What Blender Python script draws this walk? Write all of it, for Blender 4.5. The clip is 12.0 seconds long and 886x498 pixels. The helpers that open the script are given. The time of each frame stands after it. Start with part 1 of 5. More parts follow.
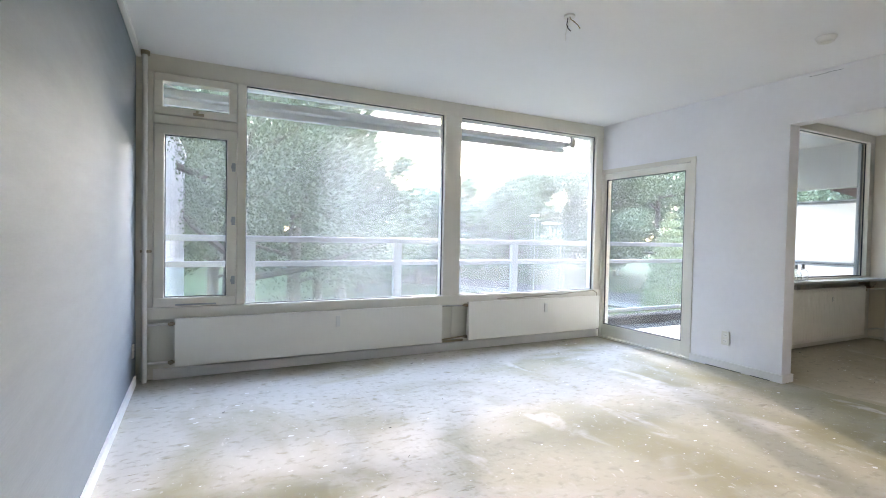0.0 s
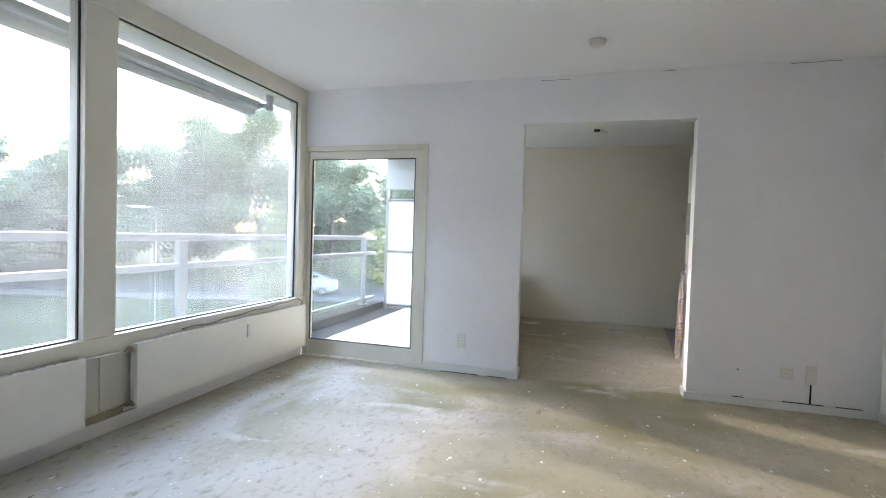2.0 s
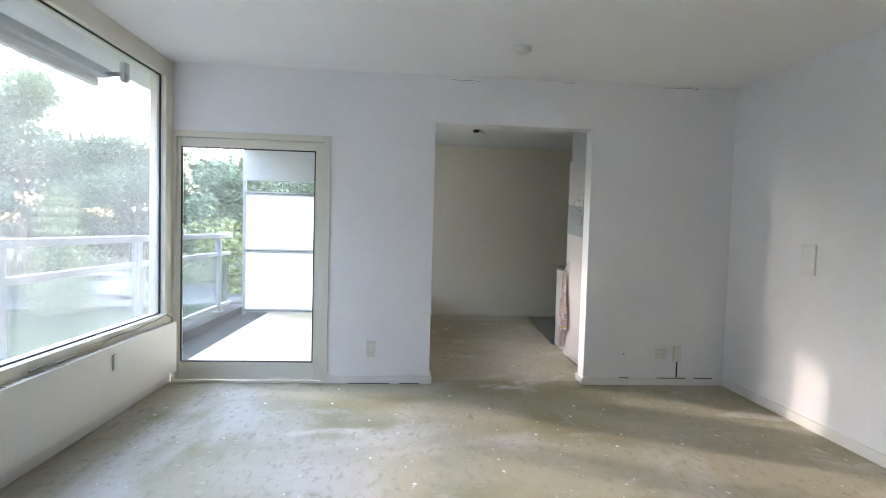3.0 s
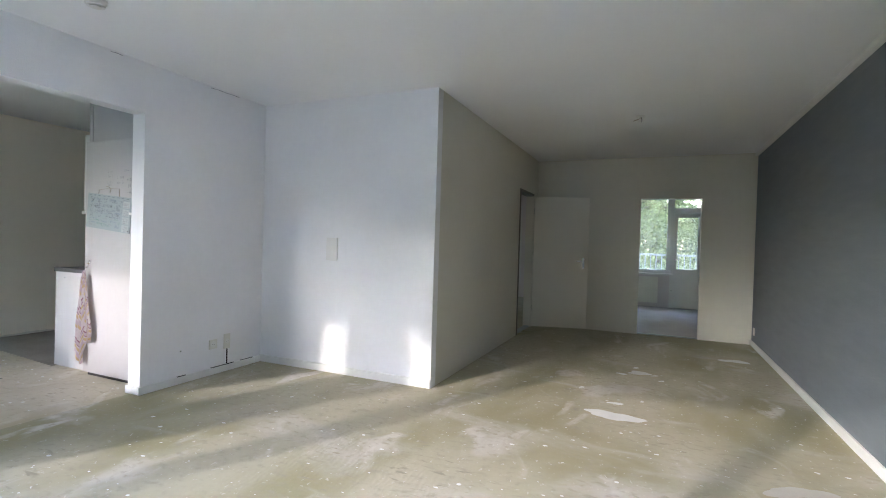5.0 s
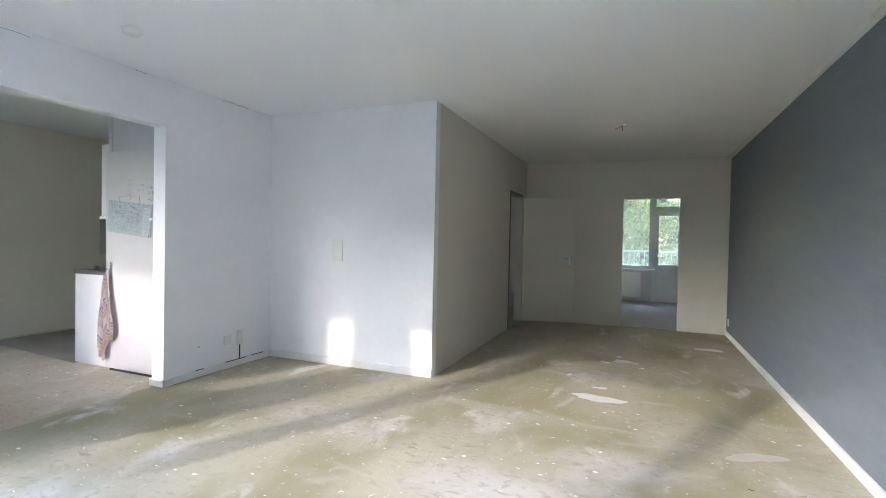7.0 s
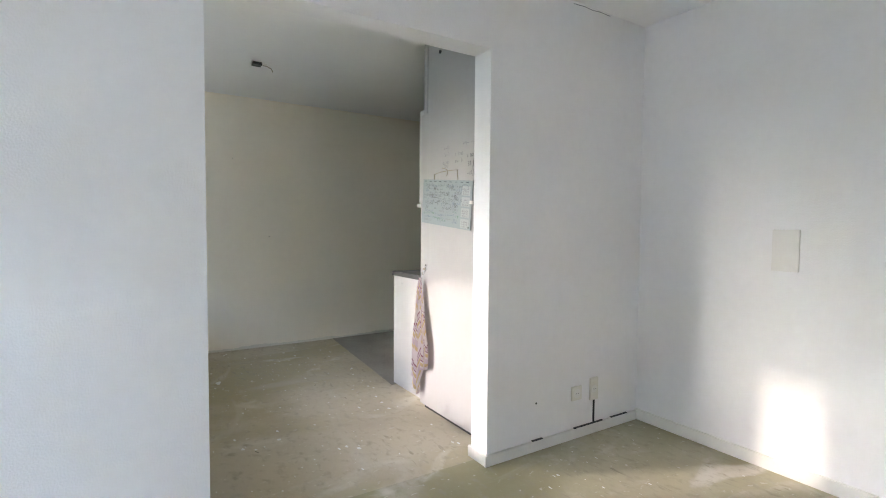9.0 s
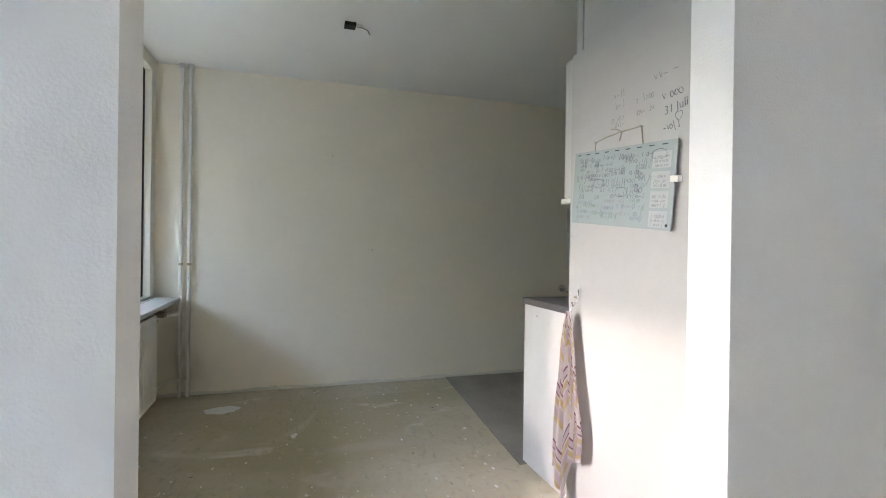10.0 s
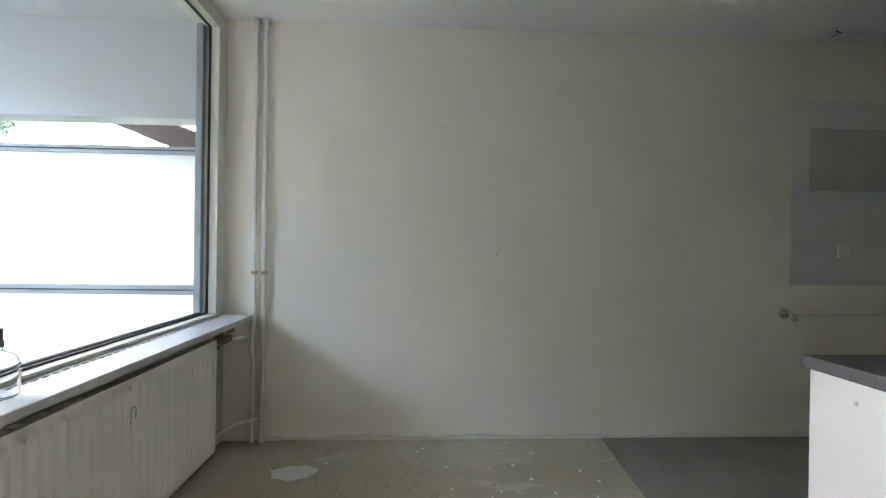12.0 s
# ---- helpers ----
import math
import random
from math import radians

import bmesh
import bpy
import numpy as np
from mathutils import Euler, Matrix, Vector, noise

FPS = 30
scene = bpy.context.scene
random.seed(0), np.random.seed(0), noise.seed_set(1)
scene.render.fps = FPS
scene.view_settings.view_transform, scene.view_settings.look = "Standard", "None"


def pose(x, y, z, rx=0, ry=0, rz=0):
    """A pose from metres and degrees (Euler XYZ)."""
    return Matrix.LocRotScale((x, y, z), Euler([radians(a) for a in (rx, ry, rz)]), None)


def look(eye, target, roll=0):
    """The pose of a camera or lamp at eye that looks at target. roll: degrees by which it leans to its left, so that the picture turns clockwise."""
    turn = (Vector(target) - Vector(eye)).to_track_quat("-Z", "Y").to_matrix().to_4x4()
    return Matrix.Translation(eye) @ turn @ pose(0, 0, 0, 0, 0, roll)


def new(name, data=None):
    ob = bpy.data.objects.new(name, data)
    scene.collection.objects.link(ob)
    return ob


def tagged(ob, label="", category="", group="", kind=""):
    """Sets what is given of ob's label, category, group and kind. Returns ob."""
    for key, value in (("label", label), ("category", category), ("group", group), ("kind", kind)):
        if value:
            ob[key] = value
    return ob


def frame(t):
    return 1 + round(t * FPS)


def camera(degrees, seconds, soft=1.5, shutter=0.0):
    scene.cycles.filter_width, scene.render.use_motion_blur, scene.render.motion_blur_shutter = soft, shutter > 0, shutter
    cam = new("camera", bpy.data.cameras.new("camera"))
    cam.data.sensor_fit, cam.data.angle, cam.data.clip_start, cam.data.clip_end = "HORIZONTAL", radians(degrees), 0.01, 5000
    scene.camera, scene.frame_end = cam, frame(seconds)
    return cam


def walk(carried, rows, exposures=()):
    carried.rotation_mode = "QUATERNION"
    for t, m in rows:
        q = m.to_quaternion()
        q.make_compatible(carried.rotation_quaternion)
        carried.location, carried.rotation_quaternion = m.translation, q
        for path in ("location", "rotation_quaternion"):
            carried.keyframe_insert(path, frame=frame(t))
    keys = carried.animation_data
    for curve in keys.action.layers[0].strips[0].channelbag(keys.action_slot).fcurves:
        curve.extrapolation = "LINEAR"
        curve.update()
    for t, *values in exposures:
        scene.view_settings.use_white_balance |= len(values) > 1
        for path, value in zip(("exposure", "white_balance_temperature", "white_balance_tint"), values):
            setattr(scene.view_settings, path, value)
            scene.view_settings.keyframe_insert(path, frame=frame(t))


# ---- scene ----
cam = camera(84.9, 12.0, soft=1.0)
PATH = [
    (0, (0.66, 1.006, 1.197), (1.563, 2.789, 1.148), 1.1),
    (0.5, (0.745, 1.507, 1.205), (1.845, 3.176, 1.159), 1.1),
    (1, (0.772, 2.032, 1.206), (2.205, 3.426, 1.157), 1.2),
    (1.5, (0.85, 2.469, 1.212), (2.586, 3.462, 1.161), 1.5),
    (2, (0.925, 2.826, 1.239), (2.843, 3.39, 1.179), 1.8),
    (2.5, (1.002, 3.222, 1.298), (2.997, 3.335, 1.226), 1.5),
    (2.7, (1.012, 3.362, 1.313), (3.01, 3.369, 1.237), 1.6),
    (4.3, (1.339, 4.226, 1.279), (2.912, 2.991, 1.226), 1.4),
    (4.5, (1.38, 4.305, 1.248), (2.721, 2.822, 1.208), 1.7),
    (5, (1.454, 4.547, 1.272), (2.257, 2.715, 1.243), 1.7),
    (5.5, (1.387, 4.738, 1.308), (2.079, 2.862, 1.278), 1.5),
    (6, (1.324, 4.877, 1.321), (2.016, 3.0, 1.287), 1.4),
    (6.5, (1.338, 4.94, 1.316), (2.038, 3.066, 1.281), 1.3),
    (7, (1.407, 4.921, 1.301), (2.162, 3.069, 1.263), 1.2),
    (7.5, (1.623, 4.645, 1.244), (2.622, 2.913, 1.202), 1.0),
    (7.7, (1.728, 4.484, 1.247), (2.888, 2.856, 1.203), 1.1),
    (9.3, (3.455, 3.394, 1.28), (5.228, 2.472, 1.203), 0.1),
    (9.5, (3.672, 3.266, 1.25), (5.501, 2.46, 1.19), 0.0),
    (10, (4.178, 3.085, 1.198), (6.087, 2.484, 1.192), 0.8),
    (10.5, (4.563, 2.93, 1.199), (6.513, 2.485, 1.201), 0.8),
    (11, (4.89, 2.86, 1.212), (6.874, 2.603, 1.21), 0.8),
    (11.5, (5.083, 2.854, 1.208), (7.076, 2.68, 1.207), 0.8),
    (12, (5.371, 2.899, 1.203), (7.368, 2.796, 1.202), 0.8),
]
walk(cam, [(t, look(eye, target, roll)) for t, eye, target, roll in PATH],
     exposures=[(0.0, 5.3, 7700, 24), (1.5, 5.1, 7900, 22), (2.5, 4.97, 7850, 22), (4.5, 5.2, 7150, 21), (5.5, 5.5, 7020, 21), (6.5, 5.56, 7020, 21), (7.5, 5.52, 7080, 21), (9.5, 5.54, 8000, 21), (10.5, 5.54, 7500, 21), (12.0, 5.52, 7450, 20)])

# ---- world and sun ----
SUN_AZ, SUN_EL = 25.8, 19.5
world = bpy.data.worlds.new("sky")
scene.world = world
world.use_nodes = True
_wn, _wl = world.node_tree.nodes, world.node_tree.links
_sky = _wn.new("ShaderNodeTexSky")
_sky.sky_type = "NISHITA"
_sky.sun_disc = False
_sky.sun_elevation, _sky.sun_rotation = radians(SUN_EL), radians(SUN_AZ)
_sky.air_density, _sky.dust_density, _sky.ozone_density = 1.0, 0.2, 1.0
_wl.new(_sky.outputs["Color"], _wn["Background"].inputs["Color"])
_wn["Background"].inputs["Strength"].default_value = 0.15

sun_data = bpy.data.lights.new("sun", "SUN")
sun_data.energy, sun_data.angle, sun_data.color = 0.058, radians(1.8), (1.0, 0.98, 0.96)
_to = Vector((math.sin(radians(SUN_AZ)) * math.cos(radians(SUN_EL)), math.cos(radians(SUN_AZ)) * math.cos(radians(SUN_EL)), math.sin(radians(SUN_EL))))
sun = new("sun", sun_data)
sun.matrix_world = look(_to * 60, (0, 0, 0))


# ---- materials ----
def material(name, color, rough=0.6, metal=0.0, var=0.08, scale=6.0, fine=60.0, bump=0.1, bump_scale=80.0, spec=0.5, stretch=(1, 1, 1), second=None, island=False):
    """A surface with colour variation at two scales and fine relief."""
    m = bpy.data.materials.new(name)
    m.use_nodes = True
    n, l = m.node_tree.nodes, m.node_tree.links
    b = n["Principled BSDF"]
    tc, mp = n.new("ShaderNodeTexCoord"), n.new("ShaderNodeMapping")
    geo = n.new("ShaderNodeNewGeometry")
    mp.inputs["Scale"].default_value = stretch
    l.new(geo.outputs["Position"], mp.inputs["Vector"])
    big, small = n.new("ShaderNodeTexNoise"), n.new("ShaderNodeTexNoise")
    big.inputs["Scale"].default_value, big.inputs["Detail"].default_value = scale, 5
    small.inputs["Scale"].default_value, small.inputs["Detail"].default_value = fine, 3
    l.new(mp.outputs["Vector"], big.inputs["Vector"])
    l.new(mp.outputs["Vector"], small.inputs["Vector"])
    add = n.new("ShaderNodeMath")
    add.operation = "MULTIPLY_ADD"
    l.new(small.outputs["Fac"], add.inputs[0])
    add.inputs[1].default_value = 0.4
    l.new(big.outputs["Fac"], add.inputs[2])
    ramp = n.new("ShaderNodeMapRange")
    ramp.inputs["From Min"].default_value, ramp.inputs["From Max"].default_value = 0.4, 1.0
    l.new(add.outputs[0], ramp.inputs["Value"])
    mix = n.new("ShaderNodeMix")
    mix.data_type = "RGBA"
    lo = second or tuple(c * (1 - var) for c in color)
    hi = tuple(min(1, c * (1 + var)) for c in color) if not second else color
    mix.inputs["A"].default_value, mix.inputs["B"].default_value = (*lo, 1), (*hi, 1)
    l.new(ramp.outputs["Result"], mix.inputs["Factor"])
    out = mix.outputs["Result"]
    if island:
        hsv = n.new("ShaderNodeHueSaturation")
        mr = n.new("ShaderNodeMapRange")
        mr.inputs["To Min"].default_value, mr.inputs["To Max"].default_value = 0.68, 1.32
        l.new(geo.outputs["Random Per Island"], mr.inputs["Value"])
        l.new(mr.outputs["Result"], hsv.inputs["Value"])
        l.new(out, hsv.inputs["Color"])
        out = hsv.outputs["Color"]
    l.new(out, b.inputs["Base Color"])
    b.inputs["Roughness"].default_value, b.inputs["Metallic"].default_value = rough, metal
    b.inputs["Specular IOR Level"].default_value = spec
    if bump:
        bn, bt = n.new("ShaderNodeBump"), n.new("ShaderNodeTexNoise")
        bt.inputs["Scale"].default_value, bt.inputs["Detail"].default_value = bump_scale, 4
        l.new(mp.outputs["Vector"], bt.inputs["Vector"])
        bn.inputs["Strength"].default_value, bn.inputs["Distance"].default_value = bump, 0.01
        l.new(bt.outputs["Fac"], bn.inputs["Height"])
        l.new(bn.outputs["Normal"], b.inputs["Normal"])
    return m


def glass_material(name, tint=(0.965, 0.975, 0.975), film=0.06, film_scale=3.0, film_color=(0.875, 0.90, 0.895), edge=0.5, misted_from=None, spread_share=0.87):
    """Clear glass with a film of dried dirt that scatters the light; misted_from: x past which the pane has misted up inside."""
    m = bpy.data.materials.new(name)
    m.use_nodes = True
    n, l = m.node_tree.nodes, m.node_tree.links
    n.remove(n["Principled BSDF"])
    out = n["Material Output"]
    clear, gloss, haze = n.new("ShaderNodeBsdfTransparent"), n.new("ShaderNodeBsdfGlossy"), n.new("ShaderNodeBsdfTranslucent")
    clear.inputs["Color"].default_value = (*tint, 1)
    gloss.inputs["Roughness"].default_value = 0.0
    haze.inputs["Color"].default_value = (*film_color, 1)
    lw, power, fres = n.new("ShaderNodeLayerWeight"), n.new("ShaderNodeMath"), n.new("ShaderNodeMath")
    lw.inputs["Blend"].default_value = 0.5
    power.operation, power.inputs[1].default_value = "POWER", 4.0
    l.new(lw.outputs["Facing"], power.inputs[0])
    fres.operation, fres.inputs[1].default_value, fres.inputs[2].default_value = "MULTIPLY_ADD", edge, 0.035
    l.new(power.outputs[0], fres.inputs[0])
    m1, m2 = n.new("ShaderNodeMixShader"), n.new("ShaderNodeMixShader")
    geo, noise_tex, mp = n.new("ShaderNodeNewGeometry"), n.new("ShaderNodeTexNoise"), n.new("ShaderNodeMapping")
    mp.inputs["Scale"].default_value = (1, 1, 0.35)
    l.new(geo.outputs["Position"], mp.inputs["Vector"])
    l.new(mp.outputs["Vector"], noise_tex.inputs["Vector"])
    noise_tex.inputs["Scale"].default_value, noise_tex.inputs["Detail"].default_value = film_scale, 6
    mr = n.new("ShaderNodeMapRange")
    mr.inputs["From Min"].default_value, mr.inputs["From Max"].default_value = 0.3, 0.75
    mr.inputs["To Min"].default_value, mr.inputs["To Max"].default_value = film * 0.45, film * 1.5
    l.new(noise_tex.outputs["Fac"], mr.inputs["Value"])
    film_out = mr.outputs["Result"]
    if misted_from is not None:
        sx, mist, times = n.new("ShaderNodeSeparateXYZ"), n.new("ShaderNodeMapRange"), n.new("ShaderNodeMath")
        mist.interpolation_type = "SMOOTHSTEP"
        l.new(geo.outputs["Position"], sx.inputs[0])
        l.new(sx.outputs["X"], mist.inputs["Value"])
        mist.inputs["From Min"].default_value, mist.inputs["From Max"].default_value = misted_from - 0.03, misted_from + 0.10
        mist.inputs["To Min"].default_value, mist.inputs["To Max"].default_value = 0.60, 1.0
        times.operation = "MULTIPLY"
        l.new(film_out, times.inputs[0])
        l.new(mist.outputs["Result"], times.inputs[1])
        film_out = times.outputs[0]
    l.new(film_out, m1.inputs["Fac"])
    spread, m0 = n.new("ShaderNodeBsdfRefraction"), n.new("ShaderNodeMixShader")
    spread.inputs["IOR"].default_value, spread.inputs["Roughness"].default_value = 1.01, 0.13
    spread.inputs["Color"].default_value = (*film_color, 1)
    m0.inputs["Fac"].default_value = spread_share
    l.new(haze.outputs[0], m0.inputs[1])
    l.new(spread.outputs[0], m0.inputs[2])
    l.new(clear.outputs[0], m1.inputs[1])
    l.new(m0.outputs[0], m1.inputs[2])
    l.new(fres.outputs[0], m2.inputs["Fac"])
    l.new(m1.outputs[0], m2.inputs[1])
    l.new(gloss.outputs[0], m2.inputs[2])
    l.new(m2.outputs[0], out.inputs["Surface"])
    return m


WALL = material("white_wall_paint", (0.855, 0.85, 0.858), 0.75, var=0.04, scale=1.5, fine=20, bump=0.2, bump_scale=140)
# wall paint with the corridor's shading toned into its colour
CREAM = material("shade_toned_cream_paint", (0.70, 0.67, 0.585), 0.8, var=0.04, scale=1.2, fine=15, bump=0.15, bump_scale=110)
CEIL = material("ceiling_paint", (0.87, 0.87, 0.865), 0.85, var=0.025, scale=1.0, fine=30, bump=0.1, bump_scale=120)
GREY = material("grey_blue_wallpaper", (0.185, 0.212, 0.233), 0.6, var=0.08, scale=2.2, fine=22, spec=0.4, bump=0.15, bump_scale=14, stretch=(1, 1.3, 8))
FRAME = material("cream_gloss_paint", (0.73, 0.70, 0.61), 0.35, var=0.03, scale=3, fine=30, bump=0.03, bump_scale=40)
TRIM = material("white_gloss_paint", (0.78, 0.77, 0.74), 0.4, var=0.04, scale=5, fine=40, bump=0.04, bump_scale=40)
RUBBER = material("black_rubber_seal", (0.02, 0.022, 0.024), 0.5, var=0.1)
ALU = material("aluminium_profile", (0.36, 0.39, 0.40), 0.45, 0.3, var=0.05, scale=8, bump=0.02)
RADI = material("radiator_enamel", (0.86, 0.84, 0.77), 0.35, var=0.02, scale=3, fine=20, bump=0.02)
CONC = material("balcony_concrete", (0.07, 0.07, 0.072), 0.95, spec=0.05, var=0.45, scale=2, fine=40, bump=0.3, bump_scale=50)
RENDER = material("grey_soffit_render", (0.55, 0.57, 0.57), 0.85, var=0.06, scale=2, fine=40, bump=0.2)
SCREEN = material("white_privacy_panel", (0.82, 0.84, 0.84), 0.5, var=0.02, scale=2, bump=0.0)
_n, _l = SCREEN.node_tree.nodes, SCREEN.node_tree.links
_glow, _mx = _n.new("ShaderNodeBsdfTranslucent"), _n.new("ShaderNodeMixShader")   # opal sheet lets light through
_glow.inputs["Color"].default_value, _mx.inputs["Fac"].default_value = (0.85, 0.87, 0.87, 1), 0.55
_l.new(_n["Principled BSDF"].outputs[0], _mx.inputs[1])
_l.new(_glow.outputs[0], _mx.inputs[2])
_l.new(_mx.outputs[0], _n["Material Output"].inputs["Surface"])
GLASS = glass_material("window_glass", film=0.43, film_scale=1.1, misted_from=1.66, spread_share=0.86)
GLASS_WIPED = glass_material("casement_glass", film=0.24)
GLASS_DOOR = glass_material("balcony_door_glass", film=0.17)
GLASS_CLEAR = glass_material("clear_glass", film=0.03)
GLASS_RAIL = glass_material("railing_glass", (0.80, 0.88, 0.88), 0.05, 2.0)


# ---- builders ----
def box(bm, x0, x1, y0, y1, z0, z1, bevel=0.0):
    m = Matrix.Translation(((x0 + x1) / 2, (y0 + y1) / 2, (z0 + z1) / 2)) @ Matrix.Diagonal((abs(x1 - x0), abs(y1 - y0), abs(z1 - z0), 1))
    made = bmesh.ops.create_cube(bm, size=1, matrix=m)
    if bevel:
        edges = list({e for v in made["verts"] for e in v.link_edges})
        bmesh.ops.bevel(bm, geom=edges, offset=bevel, segments=2, profile=0.7, affect="EDGES")
    return bm


def boxes(*rows, bevel=0.0):
    bm = bmesh.new()
    for r in rows:
        box(bm, *r, bevel=bevel)
    return bm


def rod(bm, a, b, r0, r1=None, n=10):
    a, b = Vector(a), Vector(b)
    m = Matrix.Translation((a + b) / 2) @ (b - a).to_track_quat("Z", "Y").to_matrix().to_4x4()
    bmesh.ops.create_cone(bm, cap_ends=True, segments=n, radius1=r0, radius2=r0 if r1 is None else r1, depth=(b - a).length, matrix=m)
    return bm


def rods(points, r, n=10):
    """A round tube swept along a polyline, as one closed skin."""
    pts = [Vector(p) for p in points]
    bm = bmesh.new()
    rings, side = [], None
    for i, p in enumerate(pts):
        t = ((pts[i] - pts[i - 1]).normalized() if i else Vector()) + ((pts[i + 1] - p).normalized() if i + 1 < len(pts) else Vector())
        t = t.normalized() if t.length > 1e-6 else (pts[i] - pts[i - 1]).normalized()
        side = t.orthogonal().normalized() if side is None else (side - t * side.dot(t)).normalized()
        up = t.cross(side)
        rings.append([bm.verts.new(p + (side * math.cos(2 * math.pi * k / n) + up * math.sin(2 * math.pi * k / n)) * r) for k in range(n)])
    for a, c in zip(rings, rings[1:]):
        for k in range(n):
            bm.faces.new((a[k], a[(k + 1) % n], c[(k + 1) % n], c[k]))
    bm.faces.new(rings[0][::-1])
    bm.faces.new(rings[-1])
    return bm


def link(name, bm, mat, smooth=False):
    me = bpy.data.meshes.new(name)
    bm.to_mesh(me)
    bm.free()
    me.materials.append(mat)
    if smooth:
        me.polygons.foreach_set("use_smooth", [True] * len(me.polygons))
        me.set_sharp_from_angle(angle=radians(40))
    return new(name, me)


def part(name, bm, mat, parent, label="", smooth=False):
    ob = link(name, bm, mat, smooth)
    ob.parent = parent
    ob.matrix_parent_inverse = parent.matrix_basis.inverted()
    if label:
        ob["label"] = label
    return ob


def structure(name, bm, mat, label, category):
    return tagged(link(name, bm, mat), label, category, kind="structure")


def thing(name, at, label, category, group="", kind=""):
    ob = new(name)
    ob.empty_display_size = 0.1
    ob.matrix_basis = pose(*at)
    return tagged(ob, label, category, group, kind)


# ---- more materials ----
def floor_material(name, pale, tan, olive):
    """Scraped screed: pale filler smears, tan cement and olive glue stains, with trowel marks."""
    m = bpy.data.materials.new(name)
    m.use_nodes = True
    n, l = m.node_tree.nodes, m.node_tree.links
    b = n["Principled BSDF"]
    geo = n.new("ShaderNodeNewGeometry")

    def tex(scale, detail, stretch=(1, 1, 1), distort=0.0):
        mp, t = n.new("ShaderNodeMapping"), n.new("ShaderNodeTexNoise")
        mp.inputs["Scale"].default_value = stretch
        t.inputs["Scale"].default_value, t.inputs["Detail"].default_value, t.inputs["Distortion"].default_value = scale, detail, distort
        l.new(geo.outputs["Position"], mp.inputs["Vector"])
        l.new(mp.outputs["Vector"], t.inputs["Vector"])
        return t.outputs["Fac"]

    def ranged(v, a, c):
        r = n.new("ShaderNodeMapRange")
        r.interpolation_type = "SMOOTHSTEP"
        r.inputs["From Min"].default_value, r.inputs["From Max"].default_value = a, c
        l.new(v, r.inputs["Value"])
        return r.outputs["Result"]

    def mixed(a, c, f):
        x = n.new("ShaderNodeMix")
        x.data_type = "RGBA"
        for key, v in (("A", a), ("B", c)):
            if isinstance(v, tuple):
                x.inputs[key].default_value = (*v, 1)
            else:
                l.new(v, x.inputs[key])
        l.new(f, x.inputs["Factor"])
        return x.outputs["Result"]

    # the pale tone gains weight towards the window side and the west
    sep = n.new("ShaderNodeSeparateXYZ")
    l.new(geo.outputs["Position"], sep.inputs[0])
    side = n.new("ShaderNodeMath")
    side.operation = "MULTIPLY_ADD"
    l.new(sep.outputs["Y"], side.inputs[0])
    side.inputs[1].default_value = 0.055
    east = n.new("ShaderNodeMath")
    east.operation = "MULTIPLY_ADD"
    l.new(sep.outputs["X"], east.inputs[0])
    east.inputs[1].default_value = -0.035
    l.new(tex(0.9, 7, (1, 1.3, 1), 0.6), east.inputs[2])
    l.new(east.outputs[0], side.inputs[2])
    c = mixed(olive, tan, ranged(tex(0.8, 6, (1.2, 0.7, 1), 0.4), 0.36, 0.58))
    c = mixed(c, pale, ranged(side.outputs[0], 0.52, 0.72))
    c = mixed(c, tuple(v * 0.72 for v in tan), ranged(tex(6.0, 9, (1, 1.6, 1), 0.5), 0.60, 0.80))
    c = mixed(c, tuple(min(1, v * 1.08) for v in pale), ranged(tex(1.6, 9, (1.8, 1, 1), 0.8), 0.58, 0.74))
    c = mixed(c, tuple(v * 0.76 for v in tan), ranged(tex(15.0, 9, (1, 1.4, 1), 0.3), 0.50, 0.80))
    c = mixed(c, tuple(min(1, v * 1.15) for v in pale), ranged(tex(23.0, 6, (1.5, 1, 1), 0.6), 0.62, 0.78))
    # brushed smears, and clusters of short dark scrape flecks
    c = mixed(c, tuple(v * 0.98 for v in pale), ranged(tex(1.1, 6, (0.8, 2.0, 1), 1.2), 0.58, 0.84))
    c = mixed(c, tuple(v * 0.88 for v in tan), ranged(tex(0.9, 6, (2.0, 0.8, 1), 1.0), 0.56, 0.80))
    flecks = n.new("ShaderNodeMath")
    flecks.operation = "MULTIPLY"
    l.new(ranged(tex(9.0, 6, (1.0, 3.6, 1), 0.5), 0.58, 0.72), flecks.inputs[0])
    l.new(ranged(tex(0.75, 4), 0.50, 0.60), flecks.inputs[1])
    c = mixed(c, tuple(v * 0.68 for v in tan), flecks.outputs[0])
    c = mixed(c, (0.10, 0.095, 0.08), ranged(tex(30.0, 4), 0.76, 0.82))
    l.new(c, b.inputs["Base Color"])
    b.inputs["Specular IOR Level"].default_value = 0.22
    rr = n.new("ShaderNodeMapRange")
    rr.inputs["To Min"].default_value, rr.inputs["To Max"].default_value = 0.62, 0.92
    l.new(tex(1.7, 6), rr.inputs["Value"])
    l.new(rr.outputs["Result"], b.inputs["Roughness"])
    wave = n.new("ShaderNodeTexWave")
    wave.inputs["Scale"].default_value, wave.inputs["Distortion"].default_value = 9.0, 9.0
    wave.inputs["Detail"].default_value, wave.inputs["Detail Scale"].default_value = 3.0, 0.9
    l.new(geo.outputs["Position"], wave.inputs["Vector"])
    gate = n.new("ShaderNodeMath")
    gate.operation = "MULTIPLY"
    l.new(wave.outputs["Fac"], gate.inputs[0])
    gain = n.new("ShaderNodeMath")
